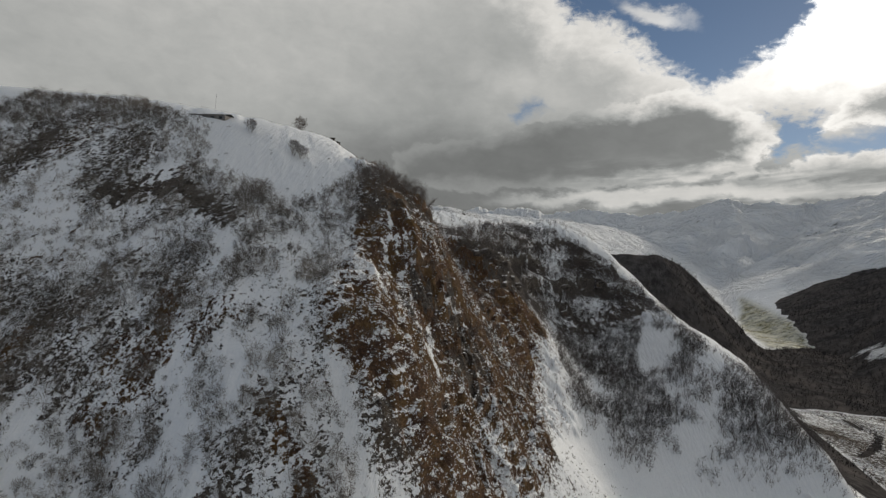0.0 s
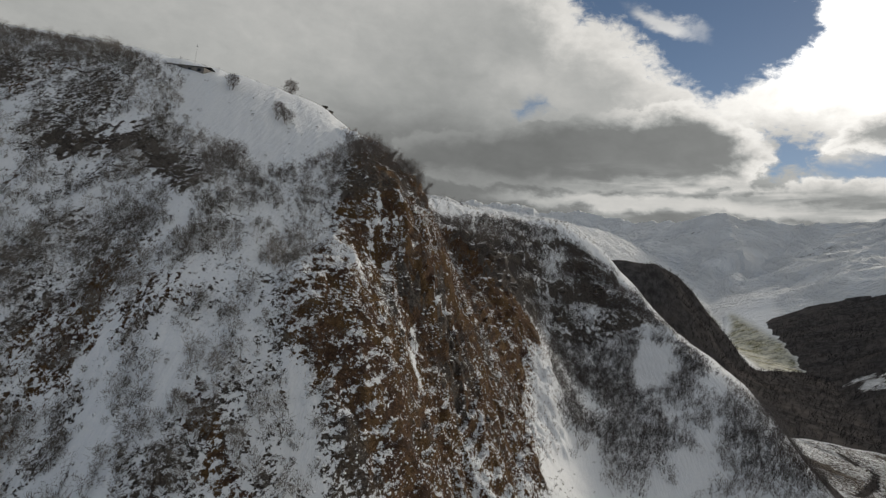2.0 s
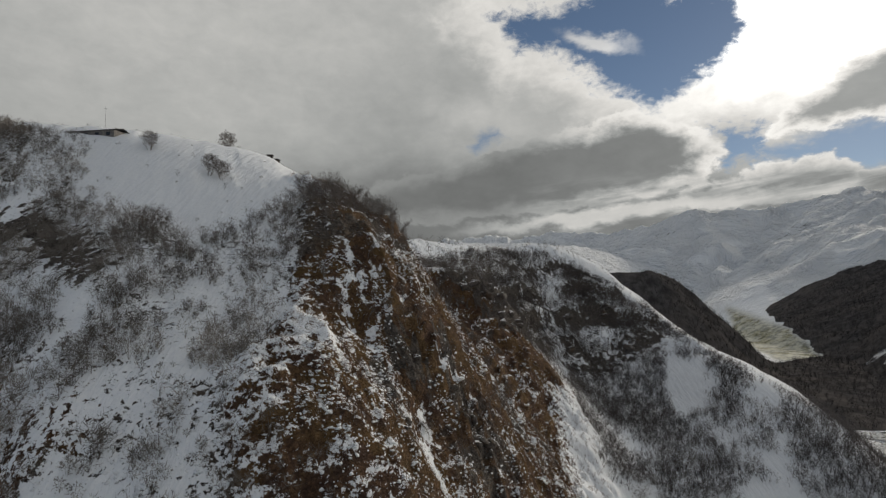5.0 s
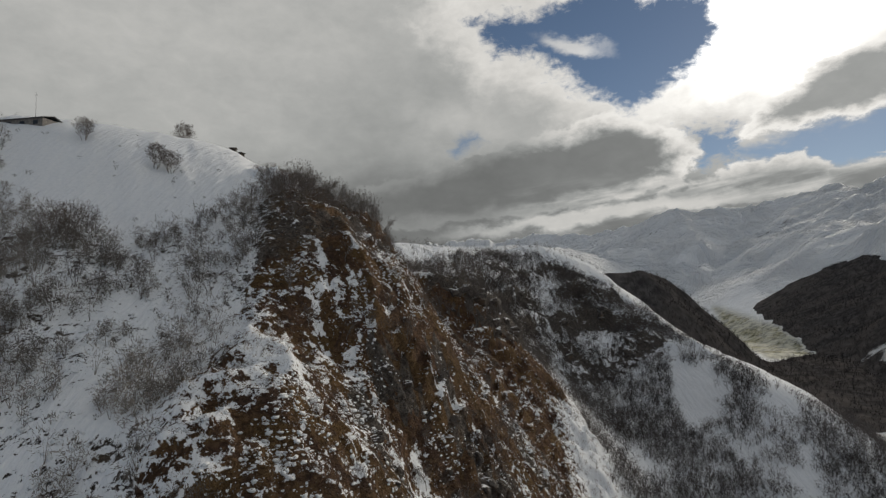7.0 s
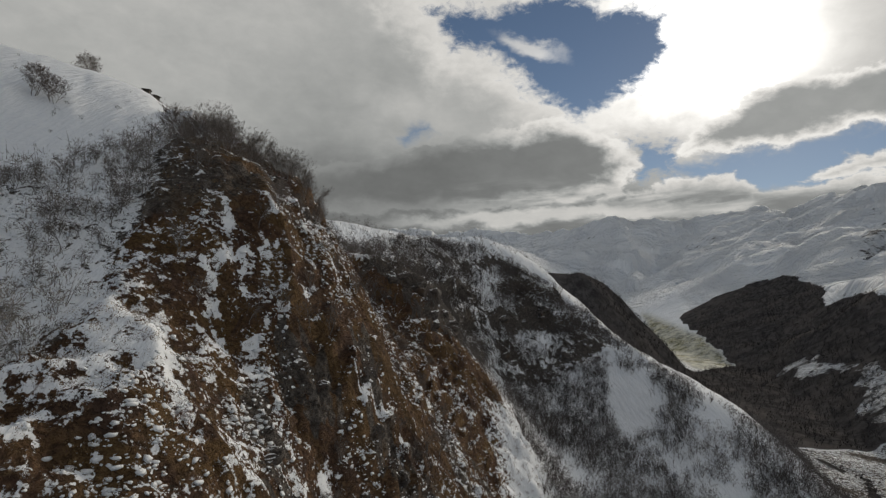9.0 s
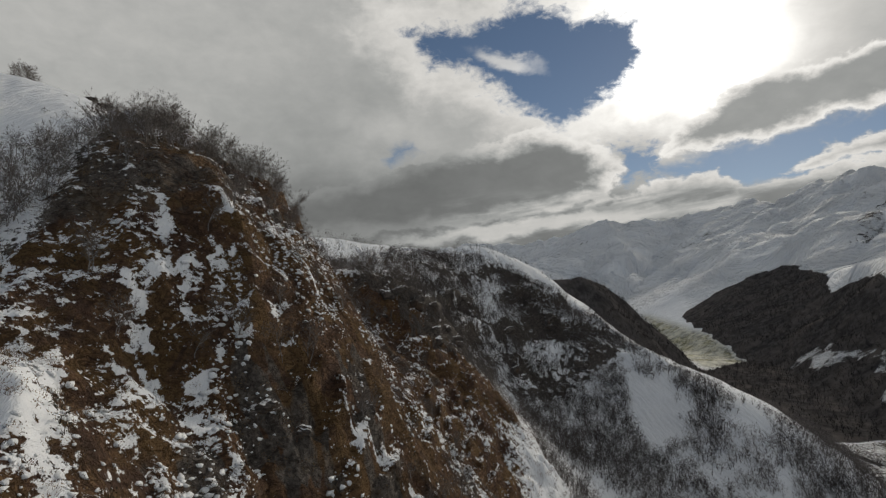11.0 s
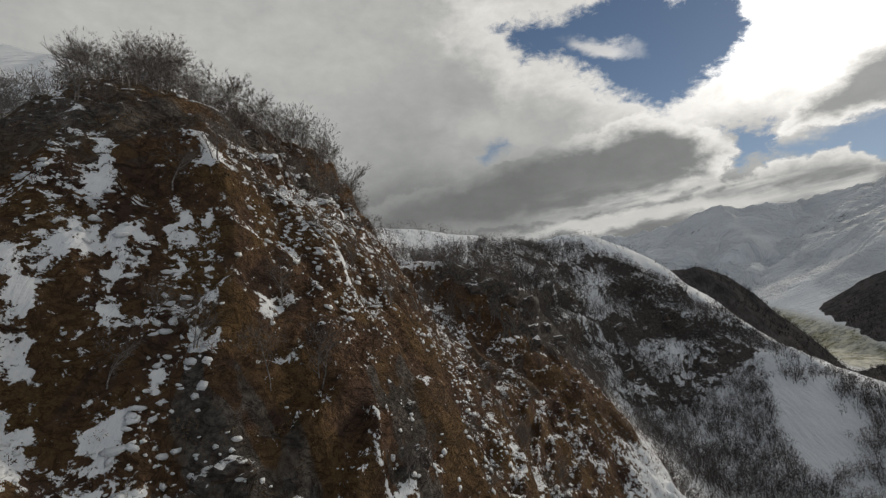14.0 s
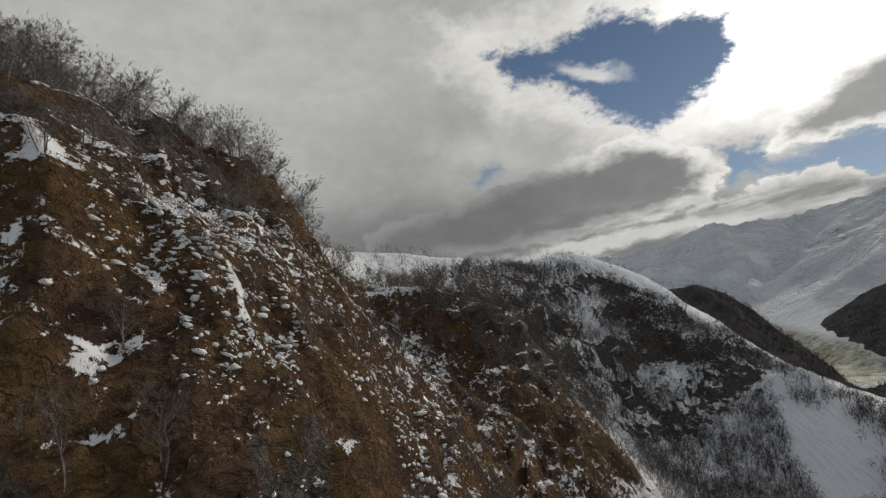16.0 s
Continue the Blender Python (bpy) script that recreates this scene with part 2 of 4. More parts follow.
def valley(x, y):
    axis, floor = np.interp(y, AXIS_Y, AXIS_X), np.interp(y, AXIS_Y, AXIS_Z)
    right, left = x - axis - 32, axis - 38 - x
    wall = 0.78 * np.minimum(np.clip(right, 0, None), 115) + 0.22 * np.clip(right - 115, 0, 300)
    wall = wall + 0.3 * np.clip(left, 0, 400)
    z = floor + wall + np.clip(wall, 0, 40) * 0.25 * fbm(x, y, 60, 3, 40)
    z = np.maximum(z, dark_ridge(x, y) + 3.5 * fbm(x, y, 25, 4, 44))
    far = ridge(x, y, RANGE, 0.52)
    for line in [SHOULDER] + SPURS:
        far = np.maximum(far, ridge(x, y, line, 0.6))
    wx, wy = x + 40 * fbm(x, y, 200, 3, 62), y + 40 * fbm(x, y, 200, 3, 63)
    rough = step(-30, 60, far) * (26 * (1 - 2.2 * np.abs(fbm(wx, wy, 260, 6, 60, 0.56))) + 10 * (1 - 2.2 * np.abs(fbm(wx, wy, 85, 4, 61, 0.6))) - 20)
    return np.maximum(z, far + rough)


def height(x, y):
    near = massif(x, y)
    fade = step(330, 480, y) + step(135, 210, x)
    nose_at = np.clip(((x + 8) * 22 + (y - 203) * 13) / 653.0, 0, 1)
    near = near + 6.5 * np.exp(-((np.hypot(x + 8 - 22 * nose_at, y - 203 - 13 * nose_at) / 7.5) ** 2))
    near = near + 3.2 * np.exp(-(((x + 21) / 4.0) ** 2) - ((y - 137) / 5.0) ** 2)
    near = near - 160 * np.clip(fade, 0, 1)
    far = np.where((x > 120) | (y > 330), valley(x, y), -200.0)
    return np.maximum(near, np.maximum(far, -140))


def zones(x, y, z):
    """How far each kind of ground reaches: brown spur, plateau, bowl, far slopes (0 to 1)."""
    wob = 4 * fbm(x, y, 14, 3, 5)
    left = np.interp(y, (30, 50, 62, 75, 91, 115, 128, 140), (-22, -26, -31, -31, -33, -37, -40, -52))
    right = np.interp(y, (60, 100, 130, 160, 200, 240), (12, 28, 32, 42, 38, 12))
    spur = step(-2, 2, x - left + wob) * step(3, -3, x - right + wob) * step(214, 196, y + wob) * step(40, 60, y)
    spur = spur * step(30, 24, z + wob * 0.5 - 0.02 * (x + 30))
    top = np.interp(x, (-160, -112, -98, -88, -75, -55, -45, -39), (134, 128, 126, 112, 104, 98, 106, 126))
    plateau = step(-3, 3, y - top + wob) * step(-33, -38, x + wob * 0.5) * step(3, 9, z + wob)
    bowl = step(27, 40, x + wob - 0.10 * (y - 200)) * step(120, 150, y) * step(-27, -33, z + wob * 1.5)
    rim = np.interp(x, (-10, 10, 45, 80), (-3.0, -3.0, 1.5, 3.0))
    crest = step(150, 165, y) * step(-4.0, -1.5, z + rim - np.interp(x, (-30, -16, -6, 42, 75, 101, 113, 125), (5.5, 7.5, 13, 20.5, 6, -15, -31, -40)) + 0.25 * wob)
    return spur, plateau, bowl, np.clip(crest, 0, 1)


# Marks on the ground in plan: x0, y0, x1, y1, half width.
SNOW_MARKS = [(-136, 106, -126, 97, 5), (-124, 92, -99, 75, 5), (-92, 77, -78, 83, 4), (-78, 83, -57, 71, 3.2), (-22, 50, -11, 39, 1.8), (-57, 51, -40, 29, 2.0), (-43, 49, -39, 38, 2.0),
              (-85, 44, -75, 35, 4), (-24.5, 99, -23.2, 96.9, 0.5), (-23.5, 91, -21.1, 95.6, 0.55), (-21.1, 95.6, -18, 100.5, 0.4), (-23, 91, -21, 89, 0.7),
              (-21, 89, -19.5, 86, 0.6), (-20.8, 95.4, -19.6, 92.5, 0.55), (-16.9, 93.2, -17.8, 90, 0.6), (-17.8, 90, -17.2, 87.5, 0.75),
              (-13.9, 101.2, -13.8, 99.2, 0.4), (-11.2, 109.5, -9.9, 108.5, 0.6), (-19.3, 104, -18.7, 103, 0.5), (-7.1, 106.9, -5.9, 106.5, 0.5),
              (-15.6, 96.2, -15, 95.4, 0.5), (-6.2, 100, -1.1, 103.5, 1.1), (-8, 88, -7, 82, 1.4), (-24, 80, -20, 73, 1.0), (56, 269, 66, 272, 5),
              (30, 214, 60, 192, 5.5), (90, 262, 107, 253, 4)]
SOIL_MARKS = [(-68, 63, -62, 55, 1.5), (-35, 41, -20, 34, 1.9), (-73, 46, -64, 42, 1.3), (-25, 85, -21, 80, 1.0), (-21, 80, -15, 70, 1.2),
              (-9.5, 98, -6, 111, 2.0), (-20.5, 89.5, -17.5, 87, 0.7), (-6.8, 111, -4, 107, 1.6), (-12, 101, -8, 101, 1.4)]
ROCK_MARKS = [(14, 266, 48, 303, 2.2), (26, 260, 46, 270, 3.0), (46, 270, 70, 285, 3.2), (44, 256, 60, 254, 3.5), (60, 254, 86, 269, 4.2),
              (-112, 96, -86, 99, 3), (-84, 96, -63, 82, 2.6), (-14, 92, -10, 95, 2.0), (-6, 107, -5, 103, 1.6), (8, 198, 18, 212, 3.5), (-15, 84, -11, 78, 2.2), (-1, 100, 3, 92, 2.4), (-4, 203, 13, 214, 4.0), (40, 242, 62, 253, 2.6), (62, 253, 91, 268, 3.0)]


def marked(x, y, marks, ragged):
    """Nearness to the marks: 1 in their middle, 0 past their ragged edge."""
    best = np.zeros(np.shape(x))
    for ax, ay, bx, by, w in marks:
        dx, dy = bx - ax, by - ay
        t = np.clip(((x - ax) * dx + (y - ay) * dy) / (dx * dx + dy * dy), 0, 1)
        off = np.hypot(x - ax - t * dx, y - ay - t * dy) + ragged * w
        best = np.maximum(best, step(1.25 * w, 0.65 * w, off))
    return best


def detail(x, y, z0):
    """Relief of the ground: ledges and gullies on the spur, soft hollows in the snow."""
    spur, plateau, bowl, crest = zones(x, y, z0)
    wx, wy = x + 5 * fbm(x, y, 22, 3, 11), y + 5 * fbm(x, y, 22, 3, 12)
    gully = 1 - 2 * np.abs(fbm(wx * 1.0 + wy * 0.25, wy * 0.35, 15, 4, 21))
    ledge_h = 4.5
    band = (z0 + 4.5 * fbm(x, y, 13, 4, 31) - 0.3 * x) / ledge_h
    frac = band - np.floor(band)
    ledge = ledge_h * (step(0.15, 0.75, frac) - frac) * np.clip(0.5 + 1.6 * fbm(x, y, 9, 3, 34), 0, 1.3)
    lumps = fbm(x, y, 4.2, 4, 41)
    crag = 1 - 2 * np.abs(fbm(wx * 0.8 + wy * 0.5, wy * 0.8 - wx * 0.3, 5.5, 3, 42, 0.6))
    out = spur * (2.0 * gully + 0.8 * ledge + 1.0 * lumps + 1.5 * crag)
    face = (1 - spur) * (1 - plateau) * (1 - bowl * 0.7)
    out = out + face * (1.1 * gully + 0.4 * lumps)
    scarp = step(200, 225, y) * step(-34, -26, z0) * step(6, -4, z0) * (1 - crest)
    band2 = (z0 + 4 * fbm(x, y, 30, 3, 33)) / 13
    frac2 = band2 - np.floor(band2)
    out = out + scarp * (11 * (step(0.3, 0.7, frac2) - frac2) * 0.6 + 1.3 * gully + 0.8 * lumps)
    out = out + bowl * 0.9 * fbm(x * 0.8 - y * 0.6, (y + x) * 0.3, 12, 3, 51) + plateau * (0.25 * fbm(x, y, 6, 3, 52) + 0.45 * (1 - 2 * np.abs(fbm(x * 1.0 + y * 0.45, y * 0.18, 7, 3, 53))))
    return out * step(360, 330, y) * step(160, 140, x) * step(-240, -200, x)


def graded(stops):
    """Grid lines from stretches of (start, spacing); the last stop ends it."""
    out, at = [], stops[0][0]
    for (a, d0), (b, d1) in zip(stops, stops[1:]):
        while at < b:
            out.append(at)
            at += d0 + (d1 - d0) * (at - a) / (b - a)
    return np.array(out)


XS = graded([(-2600, 120), (-300, 14), (-130, 1.3), (-50, 0.45), (8, 0.45), (40, 0.9), (130, 1.2), (240, 4), (420, 6), (1200, 16), (3000, 80)])
YS = graded([(-1500, 120), (-60, 14), (30, 1.1), (70, 0.45), (135, 0.5), (170, 0.9), (330, 1.2), (420, 4), (700, 6), (1800, 16), (4700, 70)])
GX, GY = np.meshgrid(XS, YS)
GZ0 = height(GX, GY)
GZ = GZ0 + detail(GX, GY, GZ0)


def ground_z(x, y):
    """Height of the ground's mesh."""
    x, y = np.atleast_1d(x).astype(float), np.atleast_1d(y).astype(float)
    i = np.clip(np.searchsorted(XS, x) - 1, 0, len(XS) - 2)
    j = np.clip(np.searchsorted(YS, y) - 1, 0, len(YS) - 2)
    fx, fy = (x - XS[i]) / (XS[i + 1] - XS[i]), (y - YS[j]) / (YS[j + 1] - YS[j])
    return (GZ[j, i] * (1 - fx) + GZ[j, i + 1] * fx) * (1 - fy) + (GZ[j + 1, i] * (1 - fx) + GZ[j + 1, i + 1] * fx) * fy


def steepness(x, y, d=1.2):
    zx, zy = ground_z(x + d, y) - ground_z(x - d, y), ground_z(x, y + d) - ground_z(x, y - d)
    return np.hypot(zx, zy) / (2 * d)


def cover(x, y, z):
    """Snow, soil and forest on the ground, 0 to 1 each."""
    spur, plateau, bowl, crest = zones(x, y, z)
    fall = fbm(x * 1.0 - y * 0.15, y * 0.28, 11, 4, 71)          # streaks that run down the slope
    patch = fbm(x, y, 30, 3, 72)
    snow = 0.53 + 0.20 * fall + 0.12 * patch + 0.12 * fbm(x, y, 5, 3, 77)
    snow = snow + 0.03 * step(72, 84, y) * step(-56, -46, x)
    soil = 0.12 + 0.5 * step(0.28, 0.5, fbm(x, y * 0.6, 17, 3, 73))
    snow = snow * (1 - spur) + spur * (0.42 + 0.10 * fall + 0.14 * fbm(x, y, 6, 3, 74) + 0.07 * step(92, 78, y) - 0.05 * step(112, 100, y) * step(-20, -12, x) * step(85, 92, y) - 0.10 * step(2, 12, z) + 0.05 * step(-4, -12, z) * step(84, 90, y) - 0.07 * step(80, 72, y) - 0.11 * step(-10, -2, x) * step(95, 112, y) - 0.05 * step(82, 88, y) * step(-10, -2, z))
    soil = soil * (1 - spur) + spur * (0.76 - 0.36 * step(-1, 6, z) * step(150, 120, y) + 0.5 * fbm(x, y, 10, 3, 75))
    # the bowl's upper flank and the scarp of the second ridge
    second = step(150, 205, y) * (1 - bowl) * (1 - spur)
    snow = snow * (1 - second) + second * (0.51 + 0.3 * fall + 0.16 * fbm(x, y, 8, 3, 78))
    soil = soil * (1 - second) + second * 0.12
    snow = snow + (0.97 - 0.12 * bowl - snow) * np.clip(plateau + bowl * (0.85 + 0.3 * fall) + crest, 0, 1)
    ragged = 0.9 * fbm(x, y, 4.0, 4, 76) + 1.6 * fbm(x, y, 1.5, 2, 79)
    white, earth, stone = (marked(x, y, m, ragged) for m in (SNOW_MARKS, SOIL_MARKS, ROCK_MARKS))
    snow = snow + (0.84 - 0.10 * spur - snow) * white * (0.75 + 0.05 * spur)
    snow = snow - (snow - 0.2) * np.maximum(0.35 * earth, 0.85 * stone)
    soil = soil + (0.95 - soil) * earth - soil * stone
    forest = 0.0 * x
    # beyond the gorge
    far = step(375, 395, y) + step(150, 168, x)
    far = np.clip(far, 0, 1)
    axis, floor = np.interp(y, AXIS_Y, AXIS_X), np.interp(y, AXIS_Y, AXIS_Z)
    right = x - axis - 32
    n1, n2 = fbm(x, y, 90, 4, 81), fbm(x, y, 40, 3, 82)
    fine = fbm(x, y, 14, 3, 87)
    line = np.interp(y, (200, 465, 530, 555, 600, 720, 765, 800), (4, 9, 9, -2, 16, 36, 30, 22)) + 9 * n1 + 5 * fine
    foot = np.interp(y, (200, 500, 540, 2000), (-60, -60, -16, -16))
    wood = step(4, -4, z - line) * step(-3, 3, right - foot + 7 * n2 + 4 * fine) * step(800, 770, y + 20 * n1)
    # snow glades above the gorge and the snowy flat below it
    glade = marked(x, y, [(338, 475, 342, 425, 11), (345, 425, 325, 372, 9), (322, 372, 285, 328, 8), (312, 350, 300, 322, 7)], 0.9 * n2 + 1.3 * fine)
    flat = step(322, 312, y + 10 * n2) * step(10, 4, z - floor) * step(-42, -36, x - axis)
    dark = step(10, 5, np.abs(z - dark_ridge(x, y))) * step(740, 690, y) * step(13.0, 10.0, z + 4 * n2 + 3 * fine)
    gorge = step(-26, -34, right + 6 * n2) * step(505, 480, y)
    channel = marked(x, y, [(226, 316, 224, 290, 1.6), (224, 290, 227, 276, 1.6), (227, 276, 213, 256, 1.8), (213, 256, 196, 240, 1.8)], 0.5 * fine)
    dark = np.clip(np.maximum(np.maximum(dark, wood), gorge) * (1 - 0.54 * glade) * (1 - flat) + channel, 0, 1)
    rocky = step(0.30, 0.5, fbm(x, y, 150, 5, 84) + 0.35 * fbm(x, y, 22, 3, 85)) * step(700, 900, y) * 0.5
    craggy = marked(x, y, [(560, 640, 730, 790, 15), (700, 765, 790, 800, 20)], 0.7 * n2 + 0.7 * fine)
    forest = far * np.clip(dark + 0.8 * rocky + 0.45 * craggy, 0, 1)
    bed = far * step(8, -4, np.abs(x - axis + 9 + 5 * n2) - 24) * step(24, 15, z - floor) * step(1000, 850, y) * step(490, 520, y)
    streaks = fbm(x + y, (x - y) * 0.2, 26, 4, 86)
    # snow on the flat is thinned to darken it, painting in its shade
    snow = snow * (1 - far) + far * (0.93 - 0.08 * step(0.1, 0.5, n2) - 0.20 * step(0.16, 0.42, streaks) * step(900, 500, y) - 0.10 * step(0.2, 0.45, streaks) - 0.58 * flat - 0.36 * glade)
    snow = snow + bed * (0.42 + 0.3 * fine - snow)
    soil = soil * (1 - far) + far * (0.15 + 0.4 * bed)
    return np.clip(snow, 0, 1), np.clip(soil, 0, 1), np.clip(forest, 0, 1)


class Shader:
    """Short hand for building a material's nodes."""

    def __init__(self, name):
        self.mat = bpy.data.materials.new(name)
        self.mat.use_nodes = True
        self.nt = self.mat.node_tree
        self.bsdf = self.nt.nodes["Principled BSDF"]
        self.coord = self.nt.nodes.new("ShaderNodeTexCoord")

    def link(self, a, b):
        self.nt.links.new(a, b)

    def put(self, socket, v):
        if hasattr(v, "links"):
            self.link(v, socket)
        else:
            socket.default_value = v

    def calc(self, op, *values):
        n = self.nt.nodes.new("ShaderNodeMath")
        n.operation = op
        for i, v in enumerate(values):
            self.put(n.inputs[i], v)
        return n.outputs[0]

    def noise(self, scale, detail=5, rough=0.55, stretch=None, distort=0.0):
        n = self.nt.nodes.new("ShaderNodeTexNoise")
        vec = self.coord.outputs["Object"]
        if stretch:
            m = self.nt.nodes.new("ShaderNodeMapping")
            m.inputs["Scale"].default_value = stretch
            self.link(vec, m.inputs[0])
            vec = m.outputs[0]
        self.link(vec, n.inputs["Vector"])
        n.inputs["Scale"].default_value, n.inputs["Detail"].default_value = scale, detail
        n.inputs["Roughness"].default_value, n.inputs["Distortion"].default_value = rough, distort
        return n.outputs["Fac"]

    def ramp(self, v, lo, hi):
        n = self.nt.nodes.new("ShaderNodeMapRange")
        n.interpolation_type = "SMOOTHSTEP"
        self.link(v, n.inputs[0])
        self.put(n.inputs[1], lo)
        self.put(n.inputs[2], hi)
        return n.outputs[0]

    def mix(self, fac, a, b):
        n = self.nt.nodes.new("ShaderNodeMix")
        n.data_type = "RGBA"
        self.put(n.inputs["Factor"], fac)
        self.put(n.inputs["A"], a if hasattr(a, "links") else (*a, 1))
        self.put(n.inputs["B"], b if hasattr(b, "links") else (*b, 1))
        return n.outputs["Result"]

    def bump(self, h, distance, strength=1.0):
        n = self.nt.nodes.new("ShaderNodeBump")
        n.inputs["Strength"].default_value, n.inputs["Distance"].default_value = strength, distance
        self.link(h, n.inputs["Height"])
        self.link(n.outputs[0], self.bsdf.inputs["Normal"])

    def done(self, colour, rough=0.9, spec=0.2):
        self.put(self.bsdf.inputs["Base Color"], colour if hasattr(colour, "links") else (*colour, 1))
        self.put(self.bsdf.inputs["Roughness"], rough)
        self.bsdf.inputs["Specular IOR Level"].default_value = spec
        return self.mat


def ground_material():
    s = Shader("snow_soil_and_rock")
    attr = s.nt.nodes.new("ShaderNodeAttribute")
    attr.attribute_name = "cover"
    sep = s.nt.nodes.new("ShaderNodeSeparateColor")
    s.link(attr.outputs["Color"], sep.inputs[0])
    snow_in, soil_in, forest_in = sep.outputs
    geo = s.nt.nodes.new("ShaderNodeNewGeometry")
    nz = s.nt.nodes.new("ShaderNodeSeparateXYZ")
    s.link(geo.outputs["Normal"], nz.inputs[0])
    coarse = s.noise(0.32, 6, 0.62, distort=0.4)
    fine = s.noise(1.9, 6, 0.66, (1, 0.8, 1), 0.4)
    tiny = s.noise(7.0, 4, 0.6)
    mid = s.noise(0.85, 5, 0.6, (1, 0.8, 1.3), 0.5)
    clot = s.noise(4.6, 4, 0.6, (1, 0.9, 0.8), 0.5)
    streak = s.noise(0.9, 5, 0.6, (1.0, 0.16, 0.22), 0.2)
    grainy = s.noise(0.035, 5, 0.6)
    lump = s.calc("ADD", s.calc("ADD", s.calc("MULTIPLY", coarse, 0.12), s.calc("MULTIPLY", mid, 0.42)), s.calc("ADD", s.calc("MULTIPLY", fine, 0.28), s.calc("MULTIPLY", clot, 0.18)))
    lump = s.calc("ADD", s.calc("MULTIPLY", s.calc("SUBTRACT", lump, 0.5), 2.5), 0.5)
    broad = s.noise(0.03, 8, 0.68, (1.0, 0.5, 1.6), 0.6)
    level = s.calc("ADD", lump, s.calc("SUBTRACT", snow_in, 0.5))
    level = s.calc("ADD", level, s.calc("MULTIPLY", s.calc("MULTIPLY", s.calc("SUBTRACT", broad, 0.5), 0.9), attr.outputs["Alpha"]))
    partial = s.calc("MULTIPLY", s.calc("SUBTRACT", 1.0, s.calc("ABSOLUTE", s.calc("MULTIPLY", s.calc("SUBTRACT", snow_in, 0.5), 2.0))), 0.55)
    level = s.calc("ADD", level, s.calc("MULTIPLY", s.calc("SUBTRACT", nz.outputs[2], 0.62), partial))
    snow = s.ramp(level, 0.47, 0.53)
    ochre = s.mix(s.ramp(fine, 0.35, 0.68), (0.115, 0.069, 0.046), (0.29, 0.178, 0.10))
    brown = s.mix(s.ramp(coarse, 0.38, 0.58), (0.118, 0.076, 0.058), ochre)
    stone = s.mix(s.ramp(fine, 0.3, 0.7), (0.075, 0.065, 0.058), (0.25, 0.222, 0.197))
    bare = s.mix(s.ramp(s.calc("ADD", s.calc("MULTIPLY", coarse, 0.8), s.calc("SUBTRACT", soil_in, 0.4)), 0.42, 0.62), stone, brown)
    grass = s.mix(s.ramp(tiny, 0.3, 0.7), (0.125, 0.077, 0.036), (0.30, 0.19, 0.086))
    hue = s.noise(0.17, 4, 0.6, distort=0.6)
    bare = s.mix(s.calc("MULTIPLY", s.calc("MULTIPLY", s.ramp(hue, 0.45, 0.60), soil_in), 0.85), bare, grass)
    bare = s.mix(s.calc("MULTIPLY", s.ramp(hue, 0.46, 0.34), s.calc("MULTIPLY", soil_in, 0.55)), bare, s.mix(s.ramp(fine, 0.35, 0.7), (0.07, 0.041, 0.033), (0.17, 0.098, 0.072)))
    bare = s.mix(s.ramp(tiny, 0.35, 0.75), bare, s.mix(0.22, bare, (0.03, 0.022, 0.018)))
    white = s.mix(s.ramp(fine, 0.3, 0.75), (0.79, 0.815, 0.845), (0.87, 0.885, 0.90))
    white = s.mix(s.calc("MULTIPLY", s.ramp(tiny, 0.62, 0.8), 0.12), white, (0.3, 0.24, 0.18))
    # crevices in the bare ground, with the shade inside them darkened into the colour
    shaded_crack = s.ramp(s.calc("ABSOLUTE", s.calc("SUBTRACT", s.noise(0.6, 5, 0.6, (1, 0.9, 1.4), 0.8), 0.5)), 0.0, 0.06)
    bare = s.mix(shaded_crack, s.mix(0.4, bare, (0.02, 0.016, 0.014)), bare)
    near = s.mix(snow, bare, white)
    trees = s.mix(s.ramp(s.noise(0.16, 8, 0.7, (1, 1, 0.3)), 0.35, 0.7), (0.044, 0.041, 0.041), (0.115, 0.107, 0.104))
    trees = s.mix(s.ramp(grainy, 0.4, 0.7), trees, s.mix(0.5, trees, (0.15, 0.132, 0.12)))
    woods = s.ramp(s.calc("ADD", forest_in, s.calc("MULTIPLY", s.calc("SUBTRACT", s.noise(0.09, 7, 0.7), 0.5), 0.9)), 0.42, 0.56)
    shingle = s.nt.nodes.new("ShaderNodeAttribute")
    shingle.attribute_name = "river_bed"
    gravel = s.mix(s.ramp(s.noise(0.16, 6, 0.62, (1.0, 0.7, 1), 0.8), 0.38, 0.6), (0.14, 0.14, 0.08), (0.50, 0.485, 0.35))
    near = s.mix(s.calc("MULTIPLY", shingle.outputs["Fac"], s.calc("SUBTRACT", 1.0, s.calc("MULTIPLY", snow, 0.25))), near, gravel)
    colour = s.mix(woods, near, trees)
    h = s.calc("ADD", s.calc("MULTIPLY", fine, s.calc("SUBTRACT", 1.06, snow)), s.calc("MULTIPLY", snow, 0.35))
    h = s.calc("ADD", h, s.calc("MULTIPLY", tiny, s.calc("SUBTRACT", 0.22, s.calc("MULTIPLY", snow, 0.18))))
    h = s.calc("ADD", h, s.calc("MULTIPLY", streak, s.calc("MULTIPLY", snow, 0.5)))
    h = s.calc("ADD", h, s.calc("MULTIPLY", shaded_crack, s.calc("MULTIPLY", s.calc("SUBTRACT", 1.0, snow), 0.2)))
    relief = s.calc("ABSOLUTE", s.calc("SUBTRACT", s.noise(0.011, 8, 0.62, (1.0, 0.8, 1.0), 0.7), 0.5))
